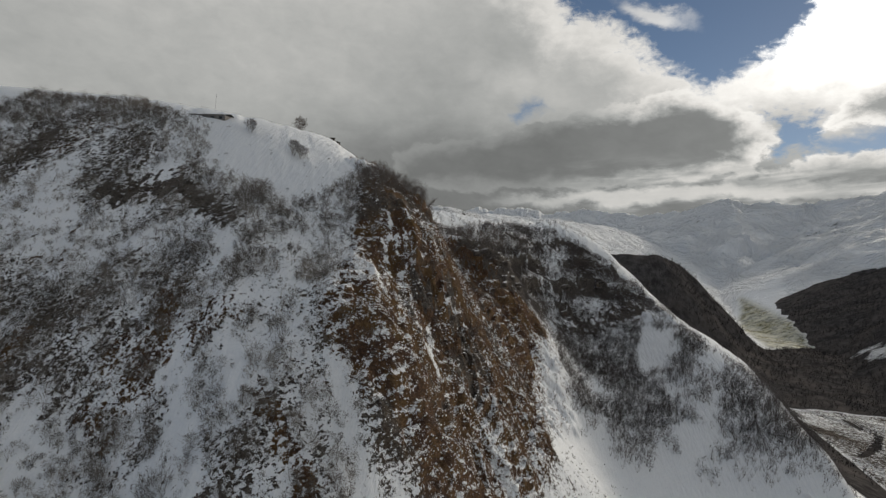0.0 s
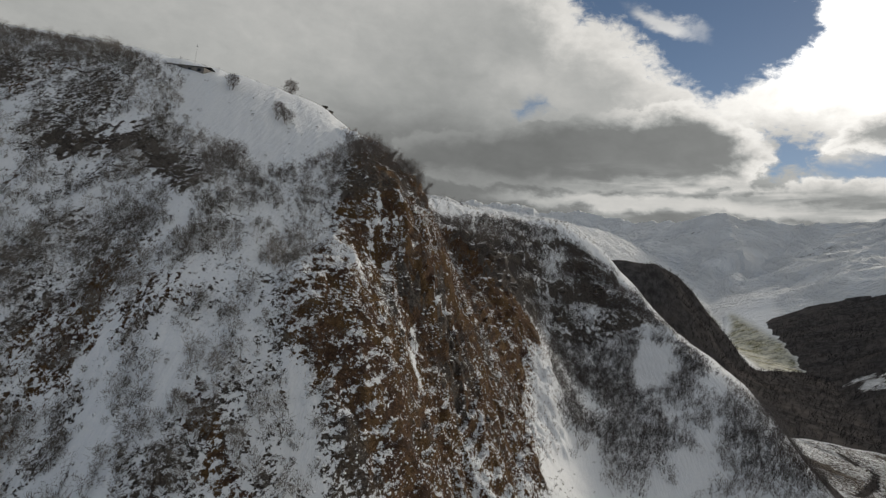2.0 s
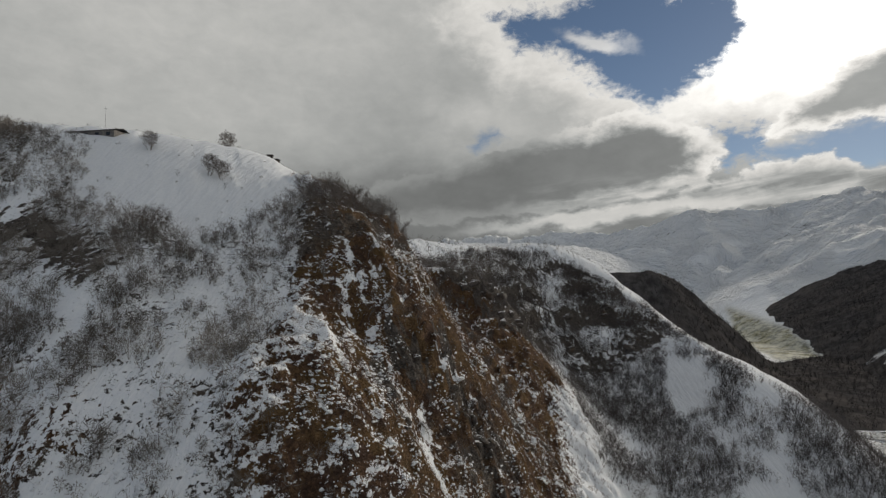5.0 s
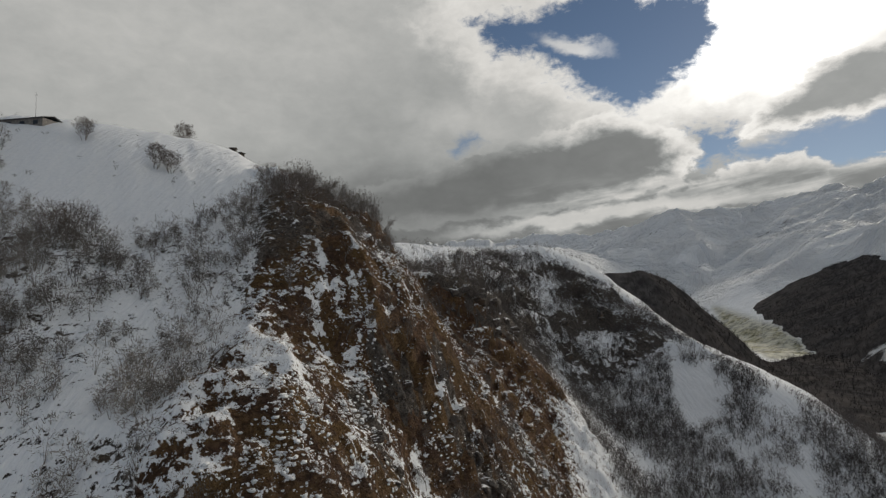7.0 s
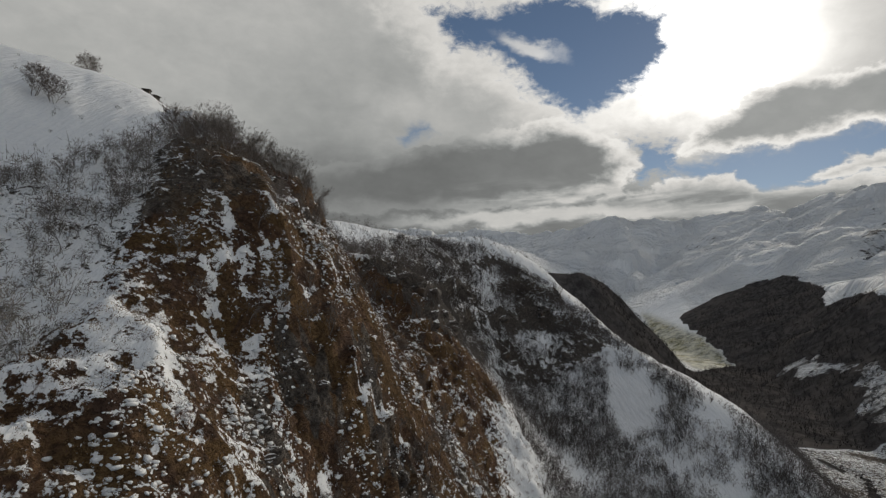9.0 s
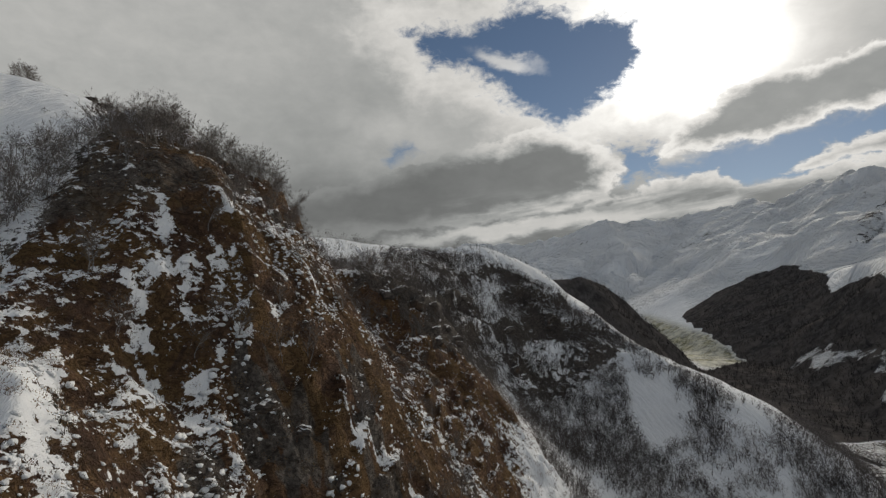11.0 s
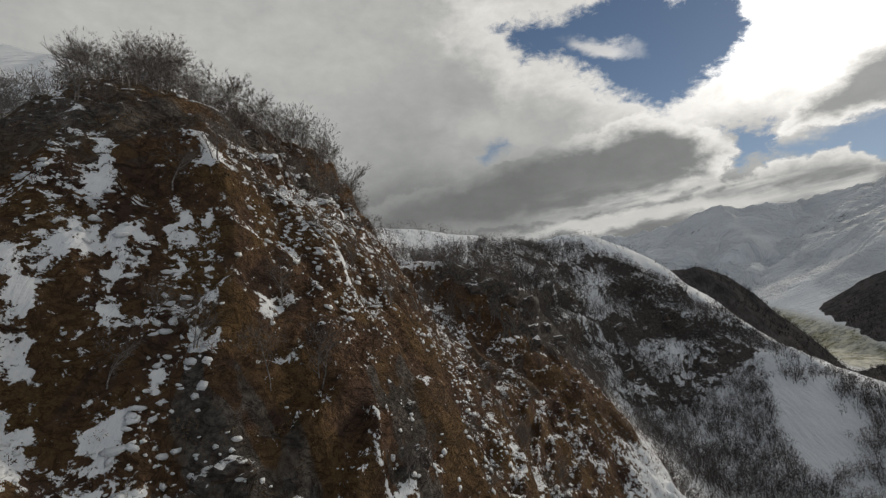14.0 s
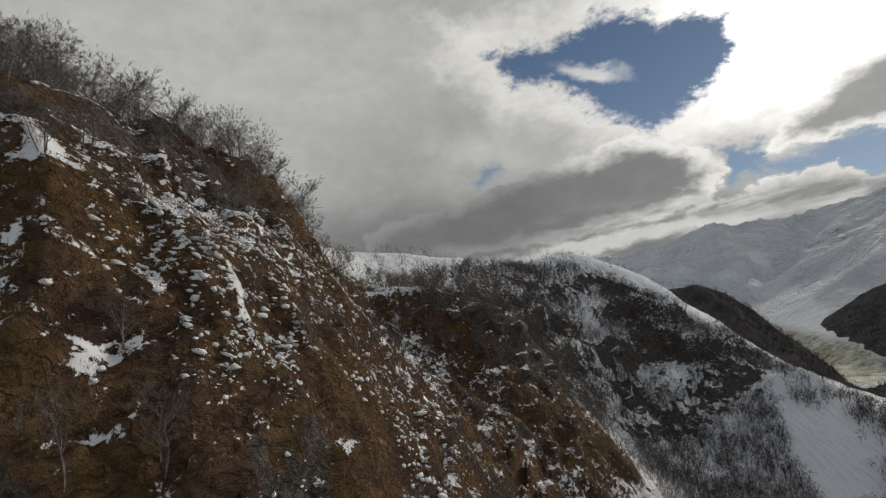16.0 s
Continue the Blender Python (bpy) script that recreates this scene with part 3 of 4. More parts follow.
    h = s.calc("ADD", h, s.calc("MULTIPLY", relief, s.calc("MULTIPLY", s.calc("MULTIPLY", attr.outputs["Alpha"], s.calc("SUBTRACT", 1.0, woods)), -55.0)))
    s.bump(h, 1.0)
    s.link(s.calc("MULTIPLY", s.calc("SUBTRACT", 1.0, woods), 0.06), s.bsdf.inputs["Specular IOR Level"])
    return s.done(colour, s.calc("SUBTRACT", 1.0, s.calc("MULTIPLY", snow, 0.15)), 0.06)


def build_ground():
    ny, nx = GX.shape
    verts = np.stack([GX, GY, GZ], -1).reshape(-1, 3)
    idx = np.arange(nx * ny).reshape(ny, nx)
    quads = np.stack([idx[:-1, :-1], idx[:-1, 1:], idx[1:, 1:], idx[1:, :-1]], -1).reshape(-1, 4)
    me = bpy.data.meshes.new("ground")
    me.vertices.add(len(verts))
    me.vertices.foreach_set("co", verts.ravel())
    me.loops.add(quads.size)
    me.loops.foreach_set("vertex_index", quads.ravel())
    me.polygons.add(len(quads))
    me.polygons.foreach_set("loop_start", np.arange(0, quads.size, 4))
    me.polygons.foreach_set("use_smooth", np.ones(len(quads), bool))
    me.update(calc_edges=True)
    rgba = np.ones((nx * ny, 4))
    for k, layer in enumerate(cover(GX, GY, GZ0)):
        rgba[:, k] = layer.ravel()
    on_bed = step(40, 28, np.abs(GX - np.interp(GY, AXIS_Y, AXIS_X) + 9)) * step(490, 520, GY) * step(1000, 850, GY)
    rgba[:, 3] = (np.clip(step(375, 395, GY) + step(150, 168, GX), 0, 1) * (1 - 0.85 * on_bed)).ravel()
    me.attributes.new("cover", "FLOAT_COLOR", "POINT").data.foreach_set("color", rgba.ravel())
    axis, floor = np.interp(GY, AXIS_Y, AXIS_X), np.interp(GY, AXIS_Y, AXIS_Z)
    bed = step(8, -4, np.abs(GX - axis + 9 + 5 * fbm(GX, GY, 40, 3, 82)) - 24) * step(24, 15, GZ0 - floor) * step(1000, 850, GY) * step(490, 520, GY)
    me.attributes.new("river_bed", "FLOAT", "POINT").data.foreach_set("value", bed.ravel())
    me.materials.append(ground_material())
    return tagged(new("ground", me), "snow-covered mountain slopes with bare brown soil and rock", "mountain slope", kind="structure")


ground = build_ground()


# ---------------------------------------------------------------- plants
def bark_material(name, dark, pale, scale=3.0):
    s = Shader(name)
    info = s.nt.nodes.new("ShaderNodeNewGeometry")
    tone = s.mix(s.ramp(s.noise(scale, 4), 0.35, 0.7), dark, pale)
    tone = s.mix(s.calc("MULTIPLY", info.outputs["Random Per Island"], 0.5), tone, s.mix(0.5, tone, pale))
    return s.done(tone, 0.95, 0.05)


BARK = bark_material("grey_birch_bark", (0.12, 0.108, 0.10), (0.36, 0.335, 0.31))
TWIG = bark_material("brown_twigs", (0.10, 0.083, 0.073), (0.25, 0.218, 0.198))
BRUSH = bark_material("grey_brown_brush", (0.13, 0.115, 0.10), (0.32, 0.29, 0.26), 0.05)
EVERGREEN = bark_material("dark_juniper", (0.04, 0.038, 0.029), (0.10, 0.092, 0.07), 0.4)


def mesh_from(name, verts, faces, mat):
    me = bpy.data.meshes.new(name)
    me.from_pydata([tuple(v) for v in verts], [], [tuple(f) for f in faces])
    me.materials.append(mat)
    me.update()
    return me


def tree_meshes(seed, tall, stems, spread, twigs, thick=1.0, dome=0.0):
    """A bare broad-leaved tree: its stems with limbs, and its crown of twigs."""
    rnd = random.Random(seed)
    wood_v, wood_f, twig_v, twig_f, tips = [], [], [], [], []

    def tube(points, radii):
        n = len(wood_v)
        for i, (p, r) in enumerate(zip(points, radii)):
            d = (points[min(i + 1, len(points) - 1)] - points[max(i - 1, 0)]).normalized()
            side = d.orthogonal().normalized()
            up = d.cross(side)
            for k in range(3):
                ang = k * math.pi / 1.5
                wood_v.append(p + r * (math.cos(ang) * side + math.sin(ang) * up))
        for i in range(len(points) - 1):
            for k in range(3):
                a, b = n + 3 * i + k, n + 3 * i + (k + 1) % 3
                wood_f.append((a, b, b + 3, a + 3))
        wood_f.append(tuple(n + 3 * (len(points) - 1) + k for k in range(3)))

    def limb(start, way, length, radius, depth):
        pts, rad, p, d = [start.copy()], [radius], start.copy(), way.normalized()
        steps = (6, 3, 2)[depth]
        for i in range(steps):
            d = (d + Vector((rnd.gauss(0, 0.13), rnd.gauss(0, 0.13), 0.10 + rnd.gauss(0, 0.06)))).normalized()
            p = p + d * length / steps
            pts.append(p.copy())
            rad.append(radius * (1 - 0.86 * (i + 1) / steps))
        tube(pts, rad)
        if depth < 2:
            count = rnd.randint(8, 11) if depth == 0 else rnd.randint(3, 5)
            for _ in range(count):
                t = rnd.uniform(0.28, 0.98) * steps
                i = min(int(t), steps - 1)
                q = pts[i].lerp(pts[i + 1], t - i)
                ang, out = rnd.uniform(0, 2 * math.pi), rnd.uniform(0.5, 1.0)
                w = 0.75 * (pts[i + 1] - pts[i]).normalized() + 1.25 * out * Vector((math.cos(ang), math.sin(ang), rnd.uniform(-0.15, 0.4)))
                limb(q, w, length * rnd.uniform(0.32, 0.52), max(rad[i] * 0.5, 0.012), depth + 1)
        if depth > 0:
            tips.extend((pts[i], pts[i + 1] - pts[i]) for i in range(1, steps))
        else:
            tips.append((pts[-2], pts[-1] - pts[-2]))

    for k in range(stems):
        ang = 2 * math.pi * (k + rnd.random() * 0.6) / stems
        foot = Vector((math.cos(ang), math.sin(ang), 0)) * (0.12 * stems * 0.6) - Vector((0, 0, 0.5))
        lean = spread * rnd.uniform(0.5, 1.1)
        limb(foot, Vector((math.cos(ang) * lean, math.sin(ang) * lean, 1)), tall * rnd.uniform(0.55, 0.78), 0.016 * tall * rnd.uniform(0.8, 1.2), 0)
    mid, reach = Vector((0, 0, tall * 0.58)), Vector((tall * 0.38, tall * 0.38, tall * 0.38))
    for _ in range(int(len(tips) * dome)):
        way = Vector((rnd.gauss(0, 1), rnd.gauss(0, 1), rnd.gauss(0.25, 1))).normalized()
        p = mid + Vector([a * b for a, b in zip(way, reach)]) * rnd.uniform(0.02, 1.0) ** 0.45 * (0.85 + 0.45 * noise.noise(way * 2.2 + Vector((seed, 0, 0))))
        tips.append((p - way * 0.02, way * tall * 0.06))
    for _ in range(twigs):
        p, d = rnd.choice(tips)
        p = p + d * rnd.random()
        d = d.normalized() + Vector((rnd.gauss(0, 0.55), rnd.gauss(0, 0.55), rnd.gauss(0.15, 0.4)))
        d = d.normalized() * tall * rnd.uniform(0.04, 0.085)
        side = d.cross(Vector((rnd.gauss(0, 1), rnd.gauss(0, 1), rnd.gauss(0, 1)))).normalized() * rnd.uniform(0.008, 0.014) * thick
        back = side.cross(d).normalized() * side.length
        n = len(twig_v)
        twig_v.extend((p + side, p - side * 0.5 + back, p + d))
        twig_f.append((n, n + 1, n + 2))
    return mesh_from("trunk", wood_v, wood_f, BARK), mesh_from("crown", twig_v, twig_f, TWIG)


def tree_thing(name, label, category, group, meshes):
    ob = tagged(new(name), label, category, group)
    for part_name, me in zip(("trunk", "crown"), meshes):
        new(part_name, me).parent = ob
    return ob


def stand(x, y, turn=0.0, size=1.0, sink=0.0, lean=0.0):
    z = float(ground_z(x, y)[0]) - sink
    return Matrix.LocRotScale((x, y, z), Euler((radians(lean), 0, turn)), (size, size, size))


def place_copy(ob, m):
    c = copy_thing(ob, m)
    c.matrix_basis = m
    return c


def plants():
    rnd = random.Random(7)
    kinds = []
    for k, (tall, stems, spread, twigs) in enumerate([(7.2, 2, 0.12, 1000), (7.8, 1, 0.05, 1000), (6.4, 3, 0.16, 1000), (5.6, 3, 0.22, 900), (6.8, 2, 0.15, 1000)]):
        kinds.append(tree_meshes(100 + k, tall, stems, spread, int(twigs * 2.4), 1.05, 1.1))
    bush = [tree_meshes(200 + k, 4.4, 4, 0.22, 6000, 1.1, 4.0) for k in range(2)]
    # the lone trees on the snow of the plateau
    lone = [(-79, 166, 1.7, 0), (-64.5, 124.5, 1.3, 1), (-61.2, 124.2, 1.15, 0), (-81.5, 127, 1.2, 0)]
    for x, y, size, k in lone:
        ob = tree_thing("lone_tree", "bare rounded tree standing alone in deep snow", "tree", "lone trees on the snowfield", bush[k])
        ob.matrix_basis = stand(x, y, rnd.uniform(0, 6), size)
    # birches along the crest of the spur and among the brush
    firsts = {}
    spots = []
    xs, ys, rng = sown(40000, (-66, 12, 84, 212), lambda x, y, z: 1.0 + 0 * x, 17)
    zs = height(xs, ys)
    spur, plateau, bowl, crest = zones(xs, ys, zs)
    edges = np.abs(ys - np.interp(xs, (-66, -50, -41, -30, -22, -10), (100, 118, 127, 116, 140, 200)))
    likely = (1.4 * np.exp(-((edges / 8) ** 2)) * (zs > 6) + 0.02 * spur + 0.12 * (1 - plateau) * (1 - spur)) * np.where(ys > 150, 0.3, 0.6) * (plateau < 0.5)
    for x, y, d, p in zip(xs.tolist(), ys.tolist(), edges.tolist(), likely.tolist()):
        if len(spots) >= 260:
            break
        if rnd.random() < p and all((x - a) ** 2 + (y - b) ** 2 > 4.0 for a, b, _ in spots):
            spots.append((x, y, d))
    for x, y, d in spots:
        k = rnd.randrange(5)
        size = rnd.uniform(0.55, 1.05) if d < 12 else rnd.uniform(0.35, 0.7)
        if k not in firsts:
            firsts[k] = tree_thing("birch", "bare grey-brown birch on the snowy slope", "tree", "birches of the spur", kinds[k])
            firsts[k].matrix_basis = stand(x, y, rnd.uniform(0, 6), size)
        else:
            place_copy(firsts[k], stand(x, y, rnd.uniform(0, 6), size, 0.1, rnd.uniform(-5, 5)))


def brush_mesh(name, xs, ys, tall, width, twigs, seed, mat, wide=0.42, stems=4):
    """Many bare shrubs in one mesh: a few stems from each foot and a rounded, lumpy haze of short twigs."""
    rng = np.random.default_rng(seed)
    n = len(xs)
    zs = ground_z(xs, ys)
    foot = np.stack([xs, ys, zs], -1)
    # stems
    ang, out = rng.uniform(0, 2 * np.pi, (n, stems)), np.abs(rng.normal(0.22, 0.15, (n, stems)))
    s0 = np.repeat(foot[:, None], stems, 1) - np.array([0, 0, 0.15])
    s1 = s0 + np.stack([np.cos(ang) * out, np.sin(ang) * out, rng.uniform(0.6, 0.95, (n, stems))], -1) * tall[:, None, None]
    # twigs in a lumpy dome
    way = rng.normal(0, 1, (n, twigs, 3)) + np.array([0, 0, 0.15])
    way /= np.linalg.norm(way, axis=-1, keepdims=True)
    lobe = rng.normal(0, 1, (n, 3, 3))
    lobe /= np.linalg.norm(lobe, axis=-1, keepdims=True)
    lump = 0.72 + 0.42 * np.clip(np.einsum("ntk,nlk->ntl", way, lobe), 0, 1).max(-1)
    far = rng.uniform(0.1, 1.0, (n, twigs)) ** 0.5 * lump
    half = np.stack([np.full(n, wide), np.full(n, wide), np.full(n, 0.44)], -1) * tall[:, None]
    mid = foot + np.stack([0 * tall, 0 * tall, 0.52 * tall], -1)
    t0 = mid[:, None] + way * far[..., None] * half[:, None]
    lead = way + np.array([0, 0, 0.3]) + rng.normal(0, 0.6, way.shape)
    t1 = t0 + lead * (rng.uniform(0.08, 0.17, (n, twigs)) * tall[:, None])[..., None]
    p0, p1 = np.concatenate([s0, t0], 1).reshape(-1, 3), np.concatenate([s1, t1], 1).reshape(-1, 3)
    w = np.tile(np.r_[np.full(stems, 0.8), np.full(twigs, 0.9)], n) * width * rng.uniform(0.7, 1.3, len(p0))
    side = np.cross(p1 - p0, rng.normal(0, 1, p0.shape))
    side *= (w / (np.linalg.norm(side, axis=1) + 1e-9))[:, None]
    verts = np.stack([p0 + side, p0 - side, p1], 1).reshape(-1, 3)
    tris = np.arange(len(verts)).reshape(-1, 3)
    me = bpy.data.meshes.new(name)
    me.vertices.add(len(verts))
    me.vertices.foreach_set("co", verts.ravel())
    me.loops.add(tris.size)
    me.loops.foreach_set("vertex_index", tris.ravel())
    me.polygons.add(len(tris))
    me.polygons.foreach_set("loop_start", np.arange(0, tris.size, 3))
    me.update(calc_edges=True)
    me.materials.append(mat)
    return me


def sown(count, box, chance, seed):
    """Places in a box, kept with the chance given by a function of x, y and z."""
    rng = np.random.default_rng(seed)
    x, y = rng.uniform(box[0], box[1], count), rng.uniform(box[2], box[3], count)
    z = height(x, y)
    keep = rng.random(count) < chance(x, y, z)
    return x[keep], y[keep], rng


def brush():
    def bare(x, y):
        return 1 - marked(x, y, SNOW_MARKS, 0.7 * fbm(x, y, 3.5, 3, 76)) * 0.65

    def on_face(x, y, z):
        spur, plateau, bowl, crest = zones(x, y, z)
        fall = fbm(x * 1.0 - y * 0.15, y * 0.28, 11, 4, 71)
        clump = fbm(x, y, 16, 3, 91)
        belt = marked(x, y, [(-180, 133, -120, 127, 6), (-185, 146, -128, 136, 3.5)], 0.9 * clump)
        main = np.clip(0.72 + 0.3 * step(-2, -14, z) - 0.7 * fall + 0.7 * clump + 1.5 * fbm(x, y, 3.6, 2, 96) + 0.12 * step(10, 25, z), 0, 1) * (1 - plateau) * step(160, 140, y) * bare(x, y) * (1 - 0.42 * step(70, 80, y) * step(-54, -46, x)) * (1 - 0.3 * step(-95, -115, x) * step(124, 116, y)) * (1 - 0.35 * step(18, 30, z) * step(-85, -100, x))
        return np.maximum(main * (1 - spur), 0.9 * belt) * step(24, 36, y)

    x, y, rng = sown(24000, (-185, -14, 24, 160), on_face, 1)
    tall = rng.uniform(1.0, 2.2, len(x)) * np.where(rng.random(len(x)) < 0.3, 1.9, 1.0)
    tagged(new("slope_brush", brush_mesh("slope_brush", x, y, tall, 0.04, 74, 2, BRUSH)), "bare grey-brown shrubs crowding the snowy face", "shrubs", kind="stuff")

    def low(x, y, z):
        spur, plateau, bowl, crest = zones(x, y, z)
        return np.clip((0.38 + 0.9 * fbm(x, y, 8, 3, 94)) * (1 - 0.6 * spur) * (1 - 0.88 * plateau) * (1 - 0.93 * bowl) * (1 - 0.9 * crest) * (1 - 0.5 * step(-95, -115, x)), 0, 1) * bare(x, y)

    x, y, rng = sown(9500, (-170, 60, 30, 215), low, 8)
    tall = rng.uniform(0.35, 1.0, len(x))
    tagged(new("dark_scrub", brush_mesh("dark_scrub", x, y, tall, 0.05, 30, 9, EVERGREEN, 0.6, 2)), "low dark scrub and juniper poking through the snow", "shrubs", kind="stuff")

    def on_spur(x, y, z):
        spur, plateau, bowl, crest = zones(x, y, z)
        earth = marked(x, y, SOIL_MARKS, 0 * x)
        return np.clip(spur * (0.10 + 0.3 * step(4, 13, z) * step(150, 140, y) + 0.55 * step(116, 145, y) + 0.3 * step(-8, 0, x) * step(95, 105, y) + 0.5 * fbm(x, y, 9, 2, 92)), 0, 1) * bare(x, y) * (1 - 0.8 * earth)

    x, y, rng = sown(9000, (-62, 40, 44, 214), on_spur, 3)
    tall = rng.uniform(0.5, 1.5, len(x))
    tagged(new("spur_brush", brush_mesh("spur_brush", x, y, tall, 0.022, 44, 4, RUSSET, 0.55)), "reddish-brown bare brush on the rocky spur", "shrubs", kind="stuff")

    def tussocks(x, y, z):
        spur, plateau, bowl, crest = zones(x, y, z)
        return np.clip(spur * (0.5 + 0.35 * step(2, -5, z) * step(112, 100, y) + 0.9 * fbm(x, y, 6, 3, 98)), 0, 1) * bare(x, y)

    x, y, rng = sown(26000, (-50, 30, 50, 160), tussocks, 11)
    half = rng.random(len(x)) < 0.6
    for name, pick, mat, label in (("dry_grass", half, STRAW, "tufts of dry ochre grass on the steep spur"), ("dwarf_scrub", ~half, HEATH, "low dark brown dwarf scrub on the spur")):
        tagged(new(name, brush_mesh(name, x[pick], y[pick], rng.uniform(0.25, 0.7, int(pick.sum())), 0.03, 16, 12, mat, 0.75, 1)), label, "grass" if mat is STRAW else "shrubs", kind="stuff")

    def on_bowl(x, y, z):
        spur, plateau, bowl, crest = zones(x, y, z)
        stripes = fbm(x * 1.0 - y * 0.2, y * 0.2 + x * 0.1, 15, 3, 93) + 0.5 * fbm(x, y, 9, 3, 99)
        inside = np.clip(0.14 + 2.8 * stripes + 0.85 * step(58, 74, x), 0, 1) * bowl + (1 - bowl) * (0.8 + 0.5 * stripes)
        rock = marked(x, y, ROCK_MARKS, 0 * x)
        return np.clip(inside * (1 - spur) * (1 - crest * 0.97) * (1 - 0.55 * rock), 0, 1) * bare(x, y) * step(145, 170, y) * step(-50, -20, x)

    x, y, rng = sown(40000, (-30, 150, 140, 330), on_bowl, 5)
    tall = rng.uniform(1.4, 4.2, len(x))
    tagged(new("bowl_brush", brush_mesh("bowl_brush", x, y, tall, 0.055, 28, 6, SCRUB)), "stripes of bare birch scrub on the far snow slopes", "shrubs", kind="stuff")


def rock_material():
    s = Shader("dark_layered_rock")
    geo = s.nt.nodes.new("ShaderNodeNewGeometry")
    nz = s.nt.nodes.new("ShaderNodeSeparateXYZ")
    s.link(geo.outputs["Normal"], nz.inputs[0])
    fine, big = s.noise(2.2, 6, 0.65, (1, 1, 2.2)), s.noise(0.6, 4)
    stone = s.mix(s.ramp(fine, 0.3, 0.7), (0.05, 0.044, 0.04), (0.18, 0.158, 0.14))
    stone = s.mix(s.ramp(big, 0.5, 0.7), stone, s.mix(0.6, stone, (0.13, 0.075, 0.035)))
    snow = s.ramp(s.calc("ADD", nz.outputs[2], s.calc("MULTIPLY", s.calc("SUBTRACT", fine, 0.5), 1.1)), 0.80, 0.88)
    s.bump(s.calc("ADD", fine, s.calc("MULTIPLY", snow, 0.3)), 0.4)
    return s.done(s.mix(snow, stone, (0.80, 0.82, 0.84)), 0.9, 0.25)


ROCK = rock_material()


def rock_mesh(seed, flat):
    """A weathered block: a lumpy body cut by a few joint planes."""
    rng = random.Random(seed)
    bm = bmesh.new()
    bmesh.ops.create_icosphere(bm, subdivisions=3, radius=1)
    planes = [(Vector((rng.gauss(0, 1), rng.gauss(0, 1), rng.gauss(0, 0.6))).normalized(), rng.uniform(0.45, 0.8)) for _ in range(7)]
    off = Vector((seed * 3.1, seed * 1.7, 0))
    for v in bm.verts:
        p = v.co.copy()
        for n, d in planes:
            over = p.dot(n) - d
            if over > 0:
                p -= n * over * 0.75
        p *= 1 + 0.34 * noise.noise(p * 1.7 + off) + 0.16 * noise.noise(p * 4.5 + off) + 0.06 * noise.noise(p * 11 + off)
        v.co = Vector((p.x, p.y, p.z * flat))
    me = bpy.data.meshes.new("rock")
    bm.to_mesh(me)
    bm.free()
    me.materials.append(ROCK)
    return me


def rocks():
    rnd = random.Random(21)
    meshes = [rock_mesh(k, f) for k, f in enumerate((0.7, 0.9, 0.6, 1.1, 0.75, 0.85))]

    def lay(name, label, group, x, y, size, sink=0.35):
        ob = tagged(new(name, rnd.choice(meshes)), label, "rock", group)
        z = float(ground_z(x, y)[0])
        ob.matrix_basis = Matrix.LocRotScale((x, y, z - sink * size * 0.7), Euler((rnd.gauss(0, 0.25), rnd.gauss(0, 0.25), rnd.uniform(0, 6.3))),
                                             (size * rnd.uniform(0.8, 1.5), size * rnd.uniform(0.8, 1.2), size * rnd.uniform(0.7, 1.1)))

    for ax, ay, bx, by, w in ROCK_MARKS:
        far = math.hypot(bx - ax, by - ay)
        for _ in range(int(far * (0.5 if ay < 150 else 0.16)) + 2):
            t = rnd.random()
            lay("outcrop", "dark rock outcrop dusted with snow", "rock outcrops", ax + t * (bx - ax) + rnd.gauss(0, w * 0.35), ay + t * (by - ay) + rnd.gauss(0, w * 0.35), rnd.uniform(0.5, 1.0) * min(w, 4) * (0.6 if ay < 150 else 0.95), 0.7 if ay < 150 else 0.85)
    count = 0
    while count < 60:
        x, y = rnd.uniform(-36, 22), rnd.uniform(72, 205)
        z = float(height(np.array([x]), np.array([y]))[0])
        spur = float(zones(np.array([x]), np.array([y]), np.array([z]))[0][0])
        if spur < 0.6 or rnd.random() > 0.35 + 0.6 * float(vnoise(x, y, 9, 95)):
            continue
        lay("boulder", "snow-capped boulder on the brown spur", "boulders of the spur", x, y, rnd.uniform(0.35, 0.8) * (1.9 if rnd.random() < 0.15 else 1), 0.85)
        count += 1


def snow_material():
    s = Shader("clotted_snow")
    soft, fine = s.noise(2.0, 4), s.noise(9.0, 4)
    white = s.mix(s.ramp(soft, 0.3, 0.75), (0.79, 0.815, 0.845), (0.87, 0.885, 0.90))
    s.bump(fine, 0.12)
    return s.done(white, 0.75, 0.25)


